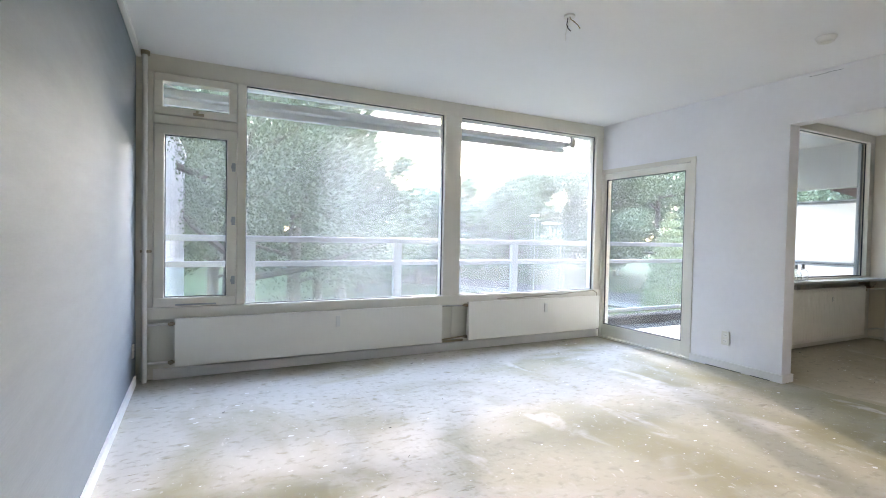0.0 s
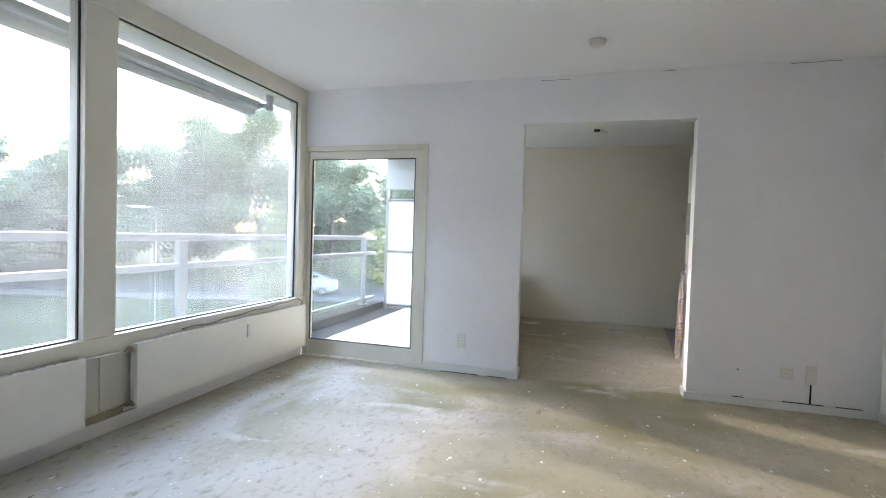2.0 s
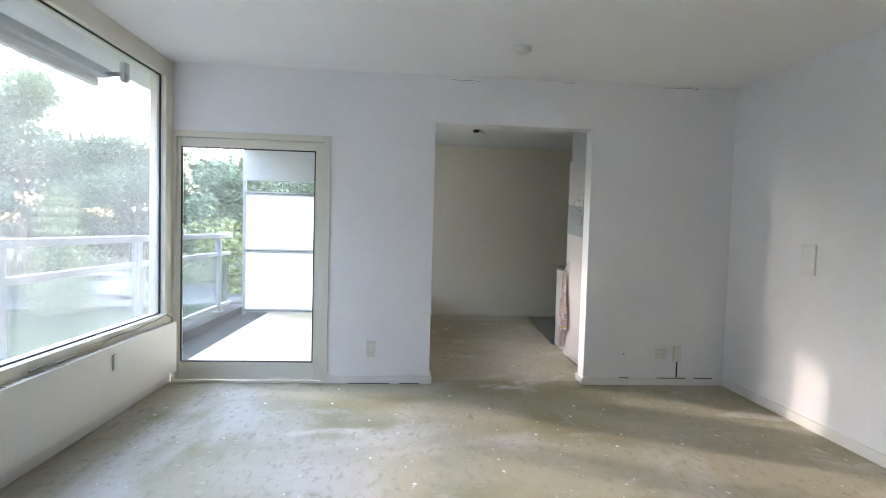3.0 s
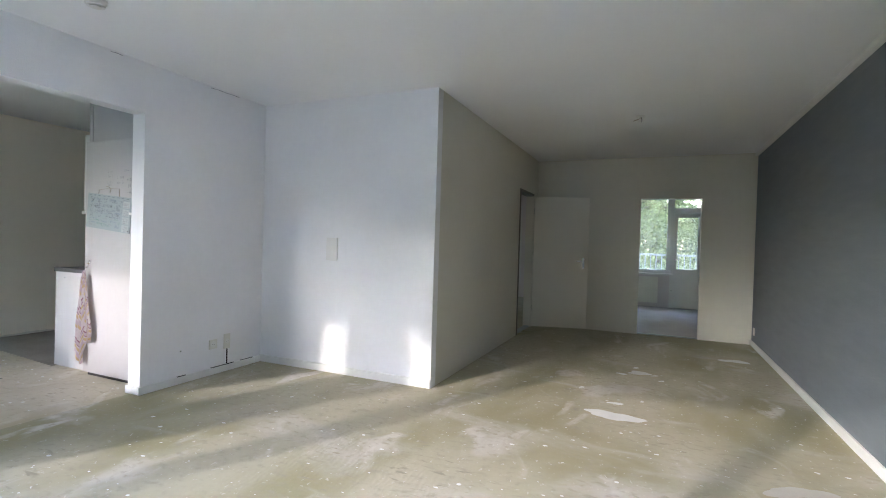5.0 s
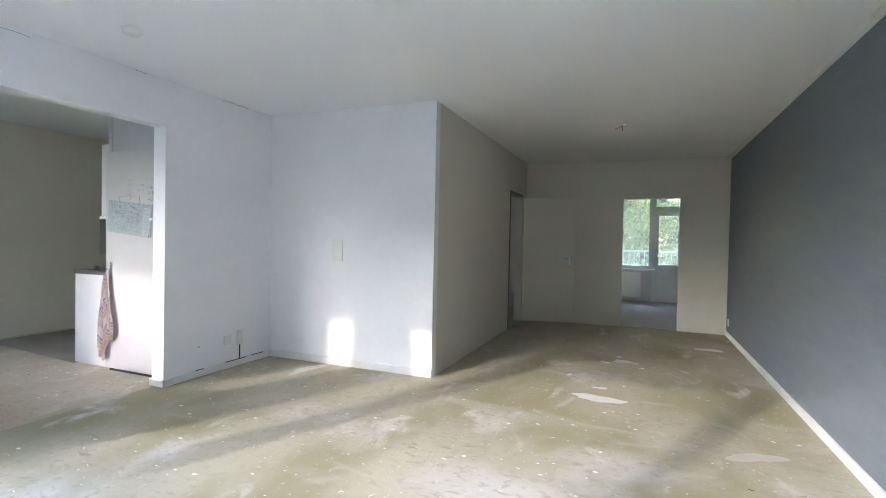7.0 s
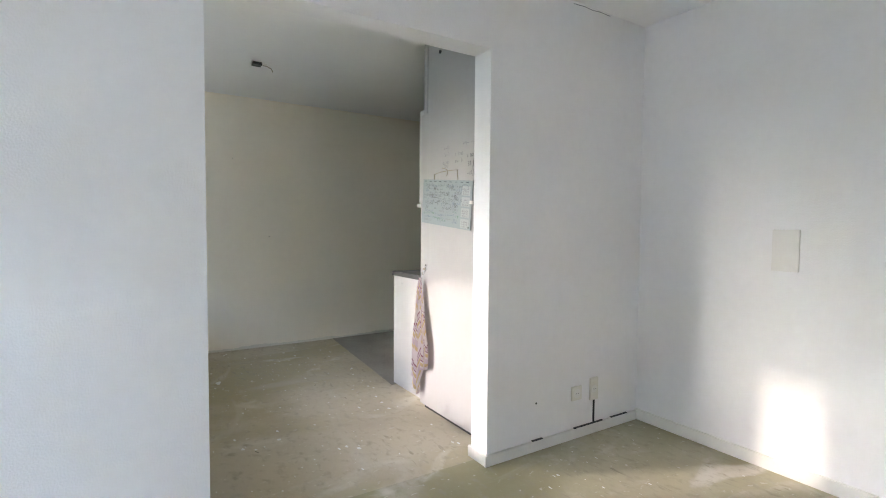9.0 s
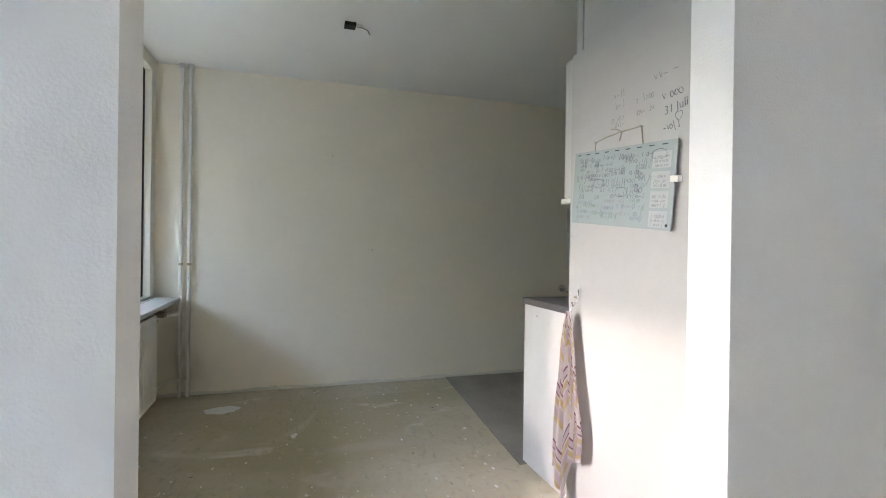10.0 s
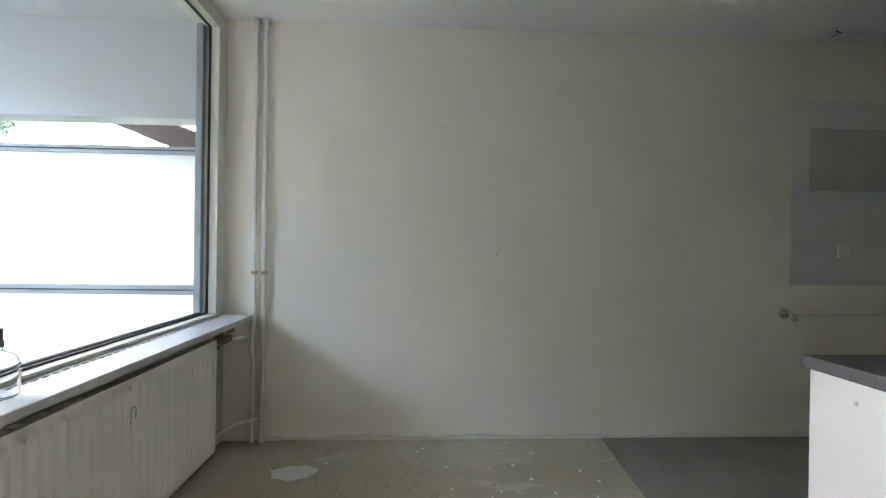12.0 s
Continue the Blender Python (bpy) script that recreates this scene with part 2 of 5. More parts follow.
    gain.operation, gain.inputs[1].default_value = "MULTIPLY", 0.3
    l.new(ranged(tex(0.7, 4), 0.52, 0.66), gain.inputs[0])
    l.new(gain.outputs[0], gate.inputs[1])
    rough = n.new("ShaderNodeMath")
    rough.operation = "MULTIPLY_ADD"
    l.new(tex(28.0, 8), rough.inputs[0])
    rough.inputs[1].default_value = 0.9
    l.new(gate.outputs[0], rough.inputs[2])
    bump = n.new("ShaderNodeBump")
    bump.inputs["Strength"].default_value, bump.inputs["Distance"].default_value = 0.5, 0.006
    l.new(rough.outputs[0], bump.inputs["Height"])
    l.new(bump.outputs["Normal"], b.inputs["Normal"])
    return m


def brick_material(name, a, c, mortar, scale):
    m = bpy.data.materials.new(name)
    m.use_nodes = True
    n, l = m.node_tree.nodes, m.node_tree.links
    b, t, geo, mp = n["Principled BSDF"], n.new("ShaderNodeTexBrick"), n.new("ShaderNodeNewGeometry"), n.new("ShaderNodeMapping")
    mp.inputs["Rotation"].default_value = (radians(90), 0, radians(90))
    l.new(geo.outputs["Position"], mp.inputs["Vector"])
    l.new(mp.outputs["Vector"], t.inputs["Vector"])
    t.inputs["Color1"].default_value, t.inputs["Color2"].default_value, t.inputs["Mortar"].default_value = (*a, 1), (*c, 1), (*mortar, 1)
    t.inputs["Scale"].default_value = scale
    l.new(t.outputs["Color"], b.inputs["Base Color"])
    b.inputs["Roughness"].default_value = 0.9
    bump = n.new("ShaderNodeBump")
    bump.inputs["Distance"].default_value = 0.01
    l.new(t.outputs["Fac"], bump.inputs["Height"])
    bump.invert = True
    l.new(bump.outputs["Normal"], b.inputs["Normal"])
    return m


def striped_cloth(name):
    """Woven tea towel: purple, ochre and pale stripes along its length."""
    m = bpy.data.materials.new(name)
    m.use_nodes = True
    n, l = m.node_tree.nodes, m.node_tree.links
    b, tc, mp = n["Principled BSDF"], n.new("ShaderNodeUVMap"), n.new("ShaderNodeMapping")
    mp.inputs["Rotation"].default_value = (0, 0, 0)
    w = n.new("ShaderNodeTexWave")
    w.inputs["Scale"].default_value, w.inputs["Distortion"].default_value = 0.5, 0.25
    w.wave_profile = "SAW"
    ramp = n.new("ShaderNodeValToRGB")
    ramp.color_ramp.interpolation = "CONSTANT"
    pale, mauve, ochre, plum = (0.74, 0.69, 0.70), (0.64, 0.55, 0.60), (0.66, 0.53, 0.33), (0.34, 0.16, 0.22)
    stops = [(0.0, pale), (0.34, plum), (0.39, mauve), (0.50, plum), (0.53, pale), (0.58, ochre), (0.68, pale), (0.74, mauve), (0.90, ochre)]
    for i, (p, c) in enumerate(stops):
        e = ramp.color_ramp.elements[i] if i < 2 else ramp.color_ramp.elements.new(p)
        e.position, e.color = p, (*c, 1)
    l.new(tc.outputs["UV"], mp.inputs["Vector"])
    l.new(mp.outputs["Vector"], w.inputs["Vector"])
    l.new(w.outputs["Fac"], ramp.inputs["Fac"])
    l.new(ramp.outputs["Color"], b.inputs["Base Color"])
    b.inputs["Roughness"].default_value = 0.9
    return m


def leaf_material(name, color):
    m = material(name, color, 0.55, var=0.25, scale=0.7, fine=8, bump=0, island=True)
    b = m.node_tree.nodes["Principled BSDF"]
    b.inputs["Transmission Weight"].default_value = 0.0
    b.inputs["Subsurface Weight"].default_value = 0.0
    return m


SCREED = floor_material("scraped_screed", (0.56, 0.53, 0.475), (0.46, 0.42, 0.315), (0.33, 0.30, 0.185))
# browner copy of the screed, brightened to lift the dimly lit kitchen floor
KSCREED = floor_material("brightened_brown_screed", (0.60, 0.56, 0.48), (0.55, 0.485, 0.375), (0.45, 0.385, 0.255))
DARKSCREED = material("dark_grey_brown_screed", (0.37, 0.335, 0.285), 0.7, second=(0.24, 0.218, 0.185), scale=3, fine=40, bump=0.3, bump_scale=40)
REARFLOOR = material("mauve_grey_floor", (0.33, 0.285, 0.31), 0.6, var=0.12, scale=3, fine=40, bump=0.15)
REARWALL = material("pinkish_white_paint", (0.74, 0.68, 0.67), 0.75, var=0.03, scale=2, bump=0.1)
FILLER = material("white_floor_filler", (0.76, 0.765, 0.75), 0.7, var=0.06, scale=9, bump=0.2)
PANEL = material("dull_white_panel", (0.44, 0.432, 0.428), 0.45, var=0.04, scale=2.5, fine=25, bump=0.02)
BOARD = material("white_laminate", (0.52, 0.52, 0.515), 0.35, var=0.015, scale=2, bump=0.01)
WORKTOP = material("dark_grey_laminate", (0.065, 0.062, 0.068), 0.4, var=0.15, scale=60, fine=200, bump=0.03)
SILLWOOD = material("brown_sill_wood", (0.30, 0.22, 0.13), 0.6, var=0.15, scale=8, bump=0.05)
PIPE = material("painted_pipe", (0.76, 0.74, 0.69), 0.35, var=0.03, bump=0.02)
BEAD = material("grey_green_bead", (0.26, 0.30, 0.32), 0.4, var=0.1, scale=8, bump=0.02)
CHROME = material("chrome", (0.7, 0.7, 0.7), 0.15, 1.0, var=0.03, bump=0)
BRASS = material("old_brass", (0.36, 0.30, 0.20), 0.4, 0.8, var=0.2, bump=0.05)
PLASTIC = material("white_plastic", (0.78, 0.775, 0.74), 0.35, var=0.02, bump=0)
PLATEPAINT = material("painted_over_plate", (0.815, 0.80, 0.775), 0.45, var=0.03, bump=0)
YELLOWED = material("yellowed_plastic", (0.75, 0.735, 0.67), 0.4, var=0.03, bump=0)
BLACK = material("black_plastic", (0.015, 0.015, 0.016), 0.45, var=0.1, bump=0)
INK = material("marker_ink", (0.06, 0.07, 0.10), 0.6, var=0.1, bump=0)
PENCIL = material("worn_marker_ink", (0.12, 0.13, 0.145), 0.7, var=0.1, bump=0)
FADED = material("faded_marker_ink", (0.25, 0.255, 0.265), 0.7, var=0.1, bump=0)
GREENINK = material("green_marker_ink", (0.13, 0.24, 0.19), 0.6, var=0.1, bump=0)
BLUEINK = material("blue_marker_ink", (0.14, 0.19, 0.25), 0.6, var=0.1, bump=0)
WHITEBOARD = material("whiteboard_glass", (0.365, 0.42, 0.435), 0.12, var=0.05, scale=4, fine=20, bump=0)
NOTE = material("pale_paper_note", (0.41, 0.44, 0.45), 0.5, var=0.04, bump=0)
CORD = material("hanging_cord", (0.34, 0.31, 0.24), 0.8, var=0.1, bump=0)
CLOTH = striped_cloth("striped_cloth")
TILEWHITE = material("greyish_wall_tile", (0.70, 0.69, 0.655), 0.35, var=0.03, scale=6, bump=0.02)
BARK = material("tree_bark", (0.10, 0.085, 0.07), 0.9, var=0.3, scale=4, fine=30, bump=0.6, bump_scale=12)
LEAF = leaf_material("green_leaves", (0.105, 0.145, 0.085))
LEAF_DARK = leaf_material("dark_green_leaves", (0.075, 0.115, 0.065))
LEAF_LIGHT = leaf_material("yellow_green_leaves", (0.20, 0.24, 0.10))
LEAF_CLIPPED = leaf_material("pale_clipped_leaves", (0.20, 0.25, 0.13))
GRASS = material("lawn", (0.05, 0.072, 0.034), 0.95, spec=0.05, var=0.3, scale=0.3, fine=6, bump=0.4, bump_scale=8)
ASPHALT = material("asphalt", (0.06, 0.06, 0.064), 0.95, spec=0.08, var=0.15, scale=0.5, fine=20, bump=0.2)
PAVING = material("grey_paving", (0.15, 0.145, 0.14), 0.95, spec=0.08, var=0.12, scale=1, fine=12, bump=0.2)
BRICK = brick_material("pale_brick", (0.36, 0.345, 0.35), (0.43, 0.415, 0.42), (0.33, 0.32, 0.325), 4.6)
FARWALL = material("far_facade", (0.42, 0.40, 0.38), 0.85, var=0.08, scale=0.5, bump=0)
CARPAINT = material("silver_car_paint", (0.55, 0.57, 0.60), 0.25, 0.3, var=0.03, bump=0)
DARKGLASS = material("dark_window_glass", (0.03, 0.035, 0.04), 0.08, var=0.1, bump=0)
REDTILE = material("red_brown_roof_edge", (0.07, 0.04, 0.038), 0.8, var=0.15, bump=0.1)
BOTTLE = material("bottle_glass", (0.93, 0.95, 0.95), 0.02, var=0.01, bump=0)
BOTTLE.node_tree.nodes["Principled BSDF"].inputs["Transmission Weight"].default_value = 1.0
BOTTLE.node_tree.nodes["Principled BSDF"].inputs["IOR"].default_value = 1.45
DOORPAINT = material("door_paint", (0.72, 0.675, 0.58), 0.45, var=0.02, scale=2, bump=0.02)
# frame colour darkened to stand for the shaded door lining
DOORFRAME = material("shade_dark_frame_paint", (0.17, 0.145, 0.12), 0.45, var=0.03, bump=0.02)

# ---- the flat: floors, ceilings, walls ----
H = 2.60
XG, XP, XP2, XK = 0.222, 5.13, 5.27, 8.43   # grey wall, partition's two faces, far kitchen wall
YG = 5.545                                    # window glass
YW = 5.53                                     # parapet's inner face
YS, YE, YR = 0.75, -3.15, -6.95              # bay's south wall, end wall, rear wall
XH = 3.20                                     # hall side wall
OA, OB, OH = 2.02, 3.367, 2.208              # kitchen passage
DA, DB, DH = 4.226, 5.48, 2.06                # balcony door
KY = 4.095                                    # kitchen window wall's inner face

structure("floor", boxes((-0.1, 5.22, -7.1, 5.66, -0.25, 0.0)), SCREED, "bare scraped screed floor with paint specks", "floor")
structure("floor_kitchen", boxes((5.22, 8.6, -7.1, 5.66, -0.25, 0.0)), KSCREED, "brownish scraped screed floor of the kitchen, brightened against its dim light", "floor")
strip_mesh = boxes((6.60, XK, -0.6, 1.79, -0.02, 0.004))
for v in strip_mesh.verts:
    if v.co.y > 1.0:
        v.co.y = 1.86 if v.co.x < 7 else 1.71
structure("floor_rear", boxes((XG, 3.10, YR, YE - 0.1, -0.02, 0.004)), REARFLOOR, "dull mauve-grey floor of the rear room", "floor")
structure("kitchen_floor_strip", strip_mesh, DARKSCREED, "dark screed strip before the kitchen units", "floor")
structure("ceiling", boxes((-0.1, 8.6, -7.1, 5.66, H, H + 0.2)), CEIL, "plain white plastered ceiling", "ceiling")
structure("wall_west", boxes((XG - 0.2, XG, -7.1, 5.66, 0, H)), GREY, "wall with grey-blue relief wallpaper", "wall")
structure("wall_window_parapet", boxes((XG, XP, YW, 5.66, 0, 0.49)), FRAME, "cream painted low wall under the living room window", "wall")
structure("wall_partition", boxes((XP, XP2, OB, DA, 0, H), (XP, XP2, YS, OA, 0, H), (XP, XP2, OA, OB, OH, H), (XP, XP2, DA, 5.66, DH, H)), WALL, "white plastered partition wall with an open kitchen passage", "wall")
structure("wall_bay_south", boxes((XH, XP2, YS - 0.1, YS, 0, H)), WALL, "white plastered wall beside the kitchen passage", "wall")
structure("wall_hall_side", boxes((XH, XH + 0.1, -2.05, YS - 0.1, 0, H), (XH, XH + 0.1, YE, -2.90, 0, H), (XH, XH + 0.1, -2.90, -2.05, 2.05, H)), CREAM, "wall with a doorway to the hall, toned cream as in shade", "wall")
structure("wall_end", boxes((XG, 0.872, YE - 0.1, YE, 0, H), (1.668, XH + 0.1, YE - 0.1, YE, 0, H), (0.872, 1.668, YE - 0.1, YE, 1.995, H)), CREAM, "end wall with an open passage, toned cream as in shade", "wall")
structure("wall_rear", boxes((XG, 0.52, YR - 0.1, YR, 0, H), (0.52, 2.60, YR - 0.1, YR, 2.40, H), (1.16, 2.60, YR - 0.1, YR, 0, 0.74), (2.60, 4.42, YR - 0.1, YR, 0, H), (4.42, 4.9, YR - 0.1, YR, 2.2, H), (4.42, 4.9, YR - 0.1, YR, 0, 0.3), (4.9, 5.1, YR - 0.1, YR, 0, H)), REARWALL, "pinkish white rear wall with window openings", "wall")
structure("wall_rear_room_side", boxes((3.10, 3.20, YR, YE - 0.1, 0, H)), CREAM, "side wall of the rear room, toned cream as in shade", "wall")
structure("wall_hall_far", boxes((5.0, 5.1, YR, -2.0, 0, H), (XH + 0.1, 5.1, -2.0, -1.9, 0, H)), CREAM, "hall walls, toned cream as in shade", "wall")
KWALL = material("warm_white_wall_paint", (0.88, 0.815, 0.70), 0.8, var=0.035, scale=1.3, fine=14, bump=0.15, bump_scale=100)
structure("wall_kitchen_far", boxes((XK, XK + 0.15, -0.75, 4.215, 0, H)), KWALL, "cream painted bare kitchen wall", "wall")
structure("wall_kitchen_south", boxes((XP2, XK, -0.75, -0.6, 0, H)), CREAM, "cream painted kitchen back wall", "wall")
structure("wall_kitchen_inner", boxes((XP, XP2, -0.6, YS - 0.1, 0, H)), CREAM, "cream painted kitchen inner wall", "wall")
structure("wall_kitchen_window", boxes((XP2, XK, KY, 4.215, 0, 0.748), (XP2, 5.60, KY, 4.215, 0.748, H)), FRAME, "cream painted wall round the kitchen window", "wall")

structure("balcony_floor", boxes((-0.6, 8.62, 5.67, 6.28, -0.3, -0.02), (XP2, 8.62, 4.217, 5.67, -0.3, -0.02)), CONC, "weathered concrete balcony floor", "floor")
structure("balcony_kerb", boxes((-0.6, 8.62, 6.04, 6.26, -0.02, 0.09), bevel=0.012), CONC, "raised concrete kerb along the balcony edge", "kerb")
structure("balcony_soffit", boxes((-0.6, 8.62, 5.67, 6.08, 2.56, 2.85), (XP2, 8.62, 4.217, 5.67, 2.56, 2.85)), RENDER, "grey rendered underside of the balcony above", "ceiling")
structure("balcony_beam", boxes((8.38, 8.56, 4.217, 6.03, 1.968, 2.56)), RENDER, "grey rendered concrete beam over the privacy screen", "beam")


# -- baseboards, cornice, thresholds --
def baseboard(name, x0, x1, y0, y1, h=0.07):
    return structure(name, boxes((x0, x1, y0, y1, 0, h), bevel=0.004), TRIM, "worn white painted baseboard", "baseboard")


baseboard("baseboard_west", XG, XG + 0.016, YE, 5.42)
baseboard("baseboard_partition_a", XP - 0.018, XP, OB - 0.02, DA)
baseboard("baseboard_partition_b", XP - 0.018, XP, YS + 0.018, OA + 0.02, 0.06)
baseboard("baseboard_jamb_a", XP, XP2 + 0.01, OB - 0.018, OB, 0.07)
baseboard("baseboard_jamb_b", XP, XP2 + 0.01, OA, OA + 0.018, 0.06)
baseboard("baseboard_bay", XH, XP, YS, YS + 0.018)
baseboard("baseboard_window", XG + 0.12, XP, YW - 0.03, YW, 0.085)
for a, c in ((0.86, 1.02), (1.10, 1.36), (1.62, 1.70)):
    structure("baseboard_gap", boxes((XP - 0.015, XP - 0.001, a, c, 0.0605, 0.0645)), RUBBER, "dark open gap above the loose baseboard", "gap")
for a, c in ((3.45, 3.62), (3.70, 4.05)):
    structure("baseboard_gap", boxes((XP - 0.0205, XP - 0.0185, a, c, 0.0, 0.006)), RUBBER, "dark open gap under the loose baseboard", "gap")
structure("cornice_west", boxes((XG, XG + 0.035, YE, YG - 0.06, H - 0.045, H), bevel=0.01), TRIM, "white cove strip above the grey wallpaper", "trim")
structure("threshold_rear", boxes((0.872, 1.668, YE - 0.09, YE - 0.02, 0, 0.015), bevel=0.004), ALU, "metal threshold strip in the open passage", "threshold")
structure("threshold_hall", boxes((XH + 0.01, XH + 0.09, -2.90, -2.05, 0, 0.015), bevel=0.004), ALU, "metal threshold strip in the hall doorway", "threshold")


# ---- windows and doors ----
def pane(x0, x1, z0, z1, y, mat, parent, name="pane"):
    p = part(name, boxes((x0, x1, y - 0.004, y + 0.004, z0, z1)), mat, parent)
    p.visible_shadow = False
    return p


def seal(x0, x1, z0, z1, y, parent, w=0.008):
    """Black glazing seal round a pane."""
    return part("glazing_seal", boxes((x0, x1, y - 0.018, y - 0.006, z0, z0 + w), (x0, x1, y - 0.018, y - 0.006, z1 - w, z1), (x0, x0 + w, y - 0.018, y - 0.006, z0 + w, z1 - w), (x1 - w, x1, y - 0.018, y - 0.006, z0 + w, z1 - w)), RUBBER, parent, "black rubber glazing seal")


def ring(x0, x1, z0, z1, y0, y1, w, bevel=0.006):
    return boxes((x0, x1, y0, y1, z0, z0 + w), (x0, x1, y0, y1, z1 - w, z1), (x0, x0 + w, y0, y1, z0 + w, z1 - w), (x1 - w, x1, y0, y1, z0 + w, z1 - w), bevel=bevel)


A, B = YG - 0.055, YG + 0.07
win = thing("window_1", (2.7, YG, 0.49), "wide cream painted living room window with dusty glass", "window", kind="structure")
part("top_rail", boxes((XG, XP, A, B, 2.463, H), bevel=0.006), FRAME, win)
part("bottom_rail", boxes((XG, XP, A - 0.01, B, 0.49, 0.585), bevel=0.006), FRAME, win)
part("left_post", boxes((XG, 0.34, A, B, 0.585, 2.463), bevel=0.006), FRAME, win)
part("mullion", boxes((0.955, 1.025, A, B, 0.585, 2.463), bevel=0.006), FRAME, win)
part("mullion", boxes((2.935, 3.13, A, B, 0.585, 2.463), bevel=0.006), FRAME, win)
part("right_post", boxes((5.02, XP, A, B, 0.585, 2.463), bevel=0.006), FRAME, win)
part("transom", boxes((0.34, 0.955, A, B, 2.06, 2.13), bevel=0.006), FRAME, win)
for a, c in ((1.025, 2.935), (3.13, 5.02)):
    pane(a, c, 0.585, 2.463, YG, GLASS, win)
    seal(a, c, 0.585, 2.463, YG, win)
sash = part("casement", ring(0.345, 0.95, 0.59, 2.055, A - 0.012, B - 0.03, 0.072), FRAME, win, "cream painted casement, shut")
pane(0.417, 0.878, 0.662, 1.983, YG, GLASS_WIPED, sash)
seal(0.417, 0.878, 0.662, 1.983, YG, sash)
for z in (0.80, 1.30, 1.75):
    part("fastener", boxes((0.912, 0.94, A - 0.04, A - 0.012, z - 0.035, z + 0.035), (0.905, 0.93, A - 0.055, A - 0.035, z - 0.012, z + 0.012), bevel=0.004), ALU, sash, "grey metal casement fastener")
part("stay_bar", boxes((0.50, 0.80, A - 0.03, A - 0.014, 0.60, 0.612), bevel=0.002), ALU, sash, "grey metal window stay")
vent = part("vent_light", ring(0.345, 0.95, 2.135, 2.458, A - 0.012, B - 0.03, 0.06), FRAME, win, "small tilting top light, shut")
pane(0.405, 0.89, 2.195, 2.398, YG, GLASS_WIPED, vent)
part("latch", boxes((0.62, 0.70, A - 0.04, A - 0.012, 2.145, 2.165), (0.64, 0.66, A - 0.05, A - 0.03, 2.16, 2.185), bevel=0.003), BRASS, vent, "dark metal latch")
# recess between the two radiators
part("pipe_casing", boxes((2.94, 2.95, YW - 0.03, YW, 0.09, 0.49), (3.06, 3.066, YW - 0.012, YW, 0.12, 0.47), (2.95, 3.20, YW - 0.03, YW, 0.47, 0.49), bevel=0.002), FRAME, win)
part("casing_foot_strip", boxes((2.95, 3.20, YW - 0.02, YW - 0.003, 0.09, 0.112)), BRASS, win, "dark strip at the casing foot")

bd = thing("door_1", (XP, 4.85, 0), "cream framed glazed balcony door, shut", "door", kind="structure")
X0, X1 = XP - 0.012, XP2 - 0.02
part("door_frame", boxes((X0, X1, DA, DA + 0.055, 0, DH), (X0, X1, DB - 0.02, A - 0.001, 0, DH), (X0, X1, DA + 0.055, DB - 0.02, DH - 0.05, DH), bevel=0.006), FRAME, bd)
leaf = part("door_leaf", boxes((XP + 0.01, XP + 0.06, DA + 0.057, DA + 0.125, 0.02, DH - 0.053), (XP + 0.01, XP + 0.06, DB - 0.05, DB - 0.022, 0.02, DH - 0.053), (XP + 0.01, XP + 0.06, DA + 0.125, DB - 0.05, 0.02, 0.165), (XP + 0.01, XP + 0.06, DA + 0.125, DB - 0.05, 1.935, DH - 0.053), bevel=0.005), FRAME, bd)
gp = part("pane", boxes((XP + 0.03, XP + 0.038, DA + 0.125, DB - 0.05, 0.165, 1.935)), GLASS_DOOR, leaf)
gp.visible_shadow = False
part("glazing_seal", boxes((XP + 0.014, XP + 0.028, DA + 0.125, DB - 0.05, 0.165, 0.175), (XP + 0.014, XP + 0.028, DA + 0.125, DB - 0.05, 1.925, 1.935), (XP + 0.014, XP + 0.028, DA + 0.125, DA + 0.135, 0.175, 1.925), (XP + 0.014, XP + 0.028, DB - 0.06, DB - 0.05, 0.175, 1.925)), RUBBER, leaf, "black rubber glazing seal")
part("sill_board", boxes((XP - 0.02, XP + 0.005, DA, DB, 0, 0.02), bevel=0.004), FRAME, bd)

kw = thing("window_2", (7.0, 4.19, 0.75), "large cream framed kitchen window", "window", kind="structure")
KA, KB, KG = 4.09, 4.215, 4.155
part("top_rail", boxes((5.60, 8.428, KA, KB, 2.50, H), bevel=0.006), FRAME, kw)
part("bottom_rail", boxes((5.60, 8.428, KA, KB, 0.75, 0.80), bevel=0.005), FRAME, kw)
part("left_post", boxes((5.60, 5.70, KA, KB, 0.80, 2.50), bevel=0.006), FRAME, kw)
# unseen mullion, added to narrow the sun patch on the bay wall
part("mullion", boxes((6.02, 6.145, KA, KB, 0.80, 2.50), bevel=0.006), FRAME, kw)
part("right_post", boxes((8.308, 8.428, KA, KB, 0.80, 2.50), bevel=0.006), FRAME, kw)
for a, c in ((5.70, 6.02), (6.145, 8.308)):
    pane(a, c, 0.80, 2.50, KG, GLASS_CLEAR, kw)
    seal(a, c, 0.80, 2.50, KG, kw, 0.007)
part("window_sill", boxes((5.30, 8.385, 3.898, KA - 0.002, 0.755, 0.785), bevel=0.006), BOARD, kw, "wide white window sill board")
part("vent_slots", boxes(*[(6.35 + k * 0.045, 6.375 + k * 0.045, KA - 0.036, KA - 0.030, 0.785, 0.7865) for k in range(43)]), BLACK, kw, "row of dark vent slots")
part("outer_bead", boxes((8.265, 8.307, KG + 0.012, KG + 0.05, 0.802, 2.498), bevel=0.004), BEAD, kw, "grey-green glazing bead")
part("lower_seal", boxes((6.145, 8.26, KG + 0.006, KG + 0.025, 0.8005, 0.812)), RUBBER, kw, "black ribbed lower seal")
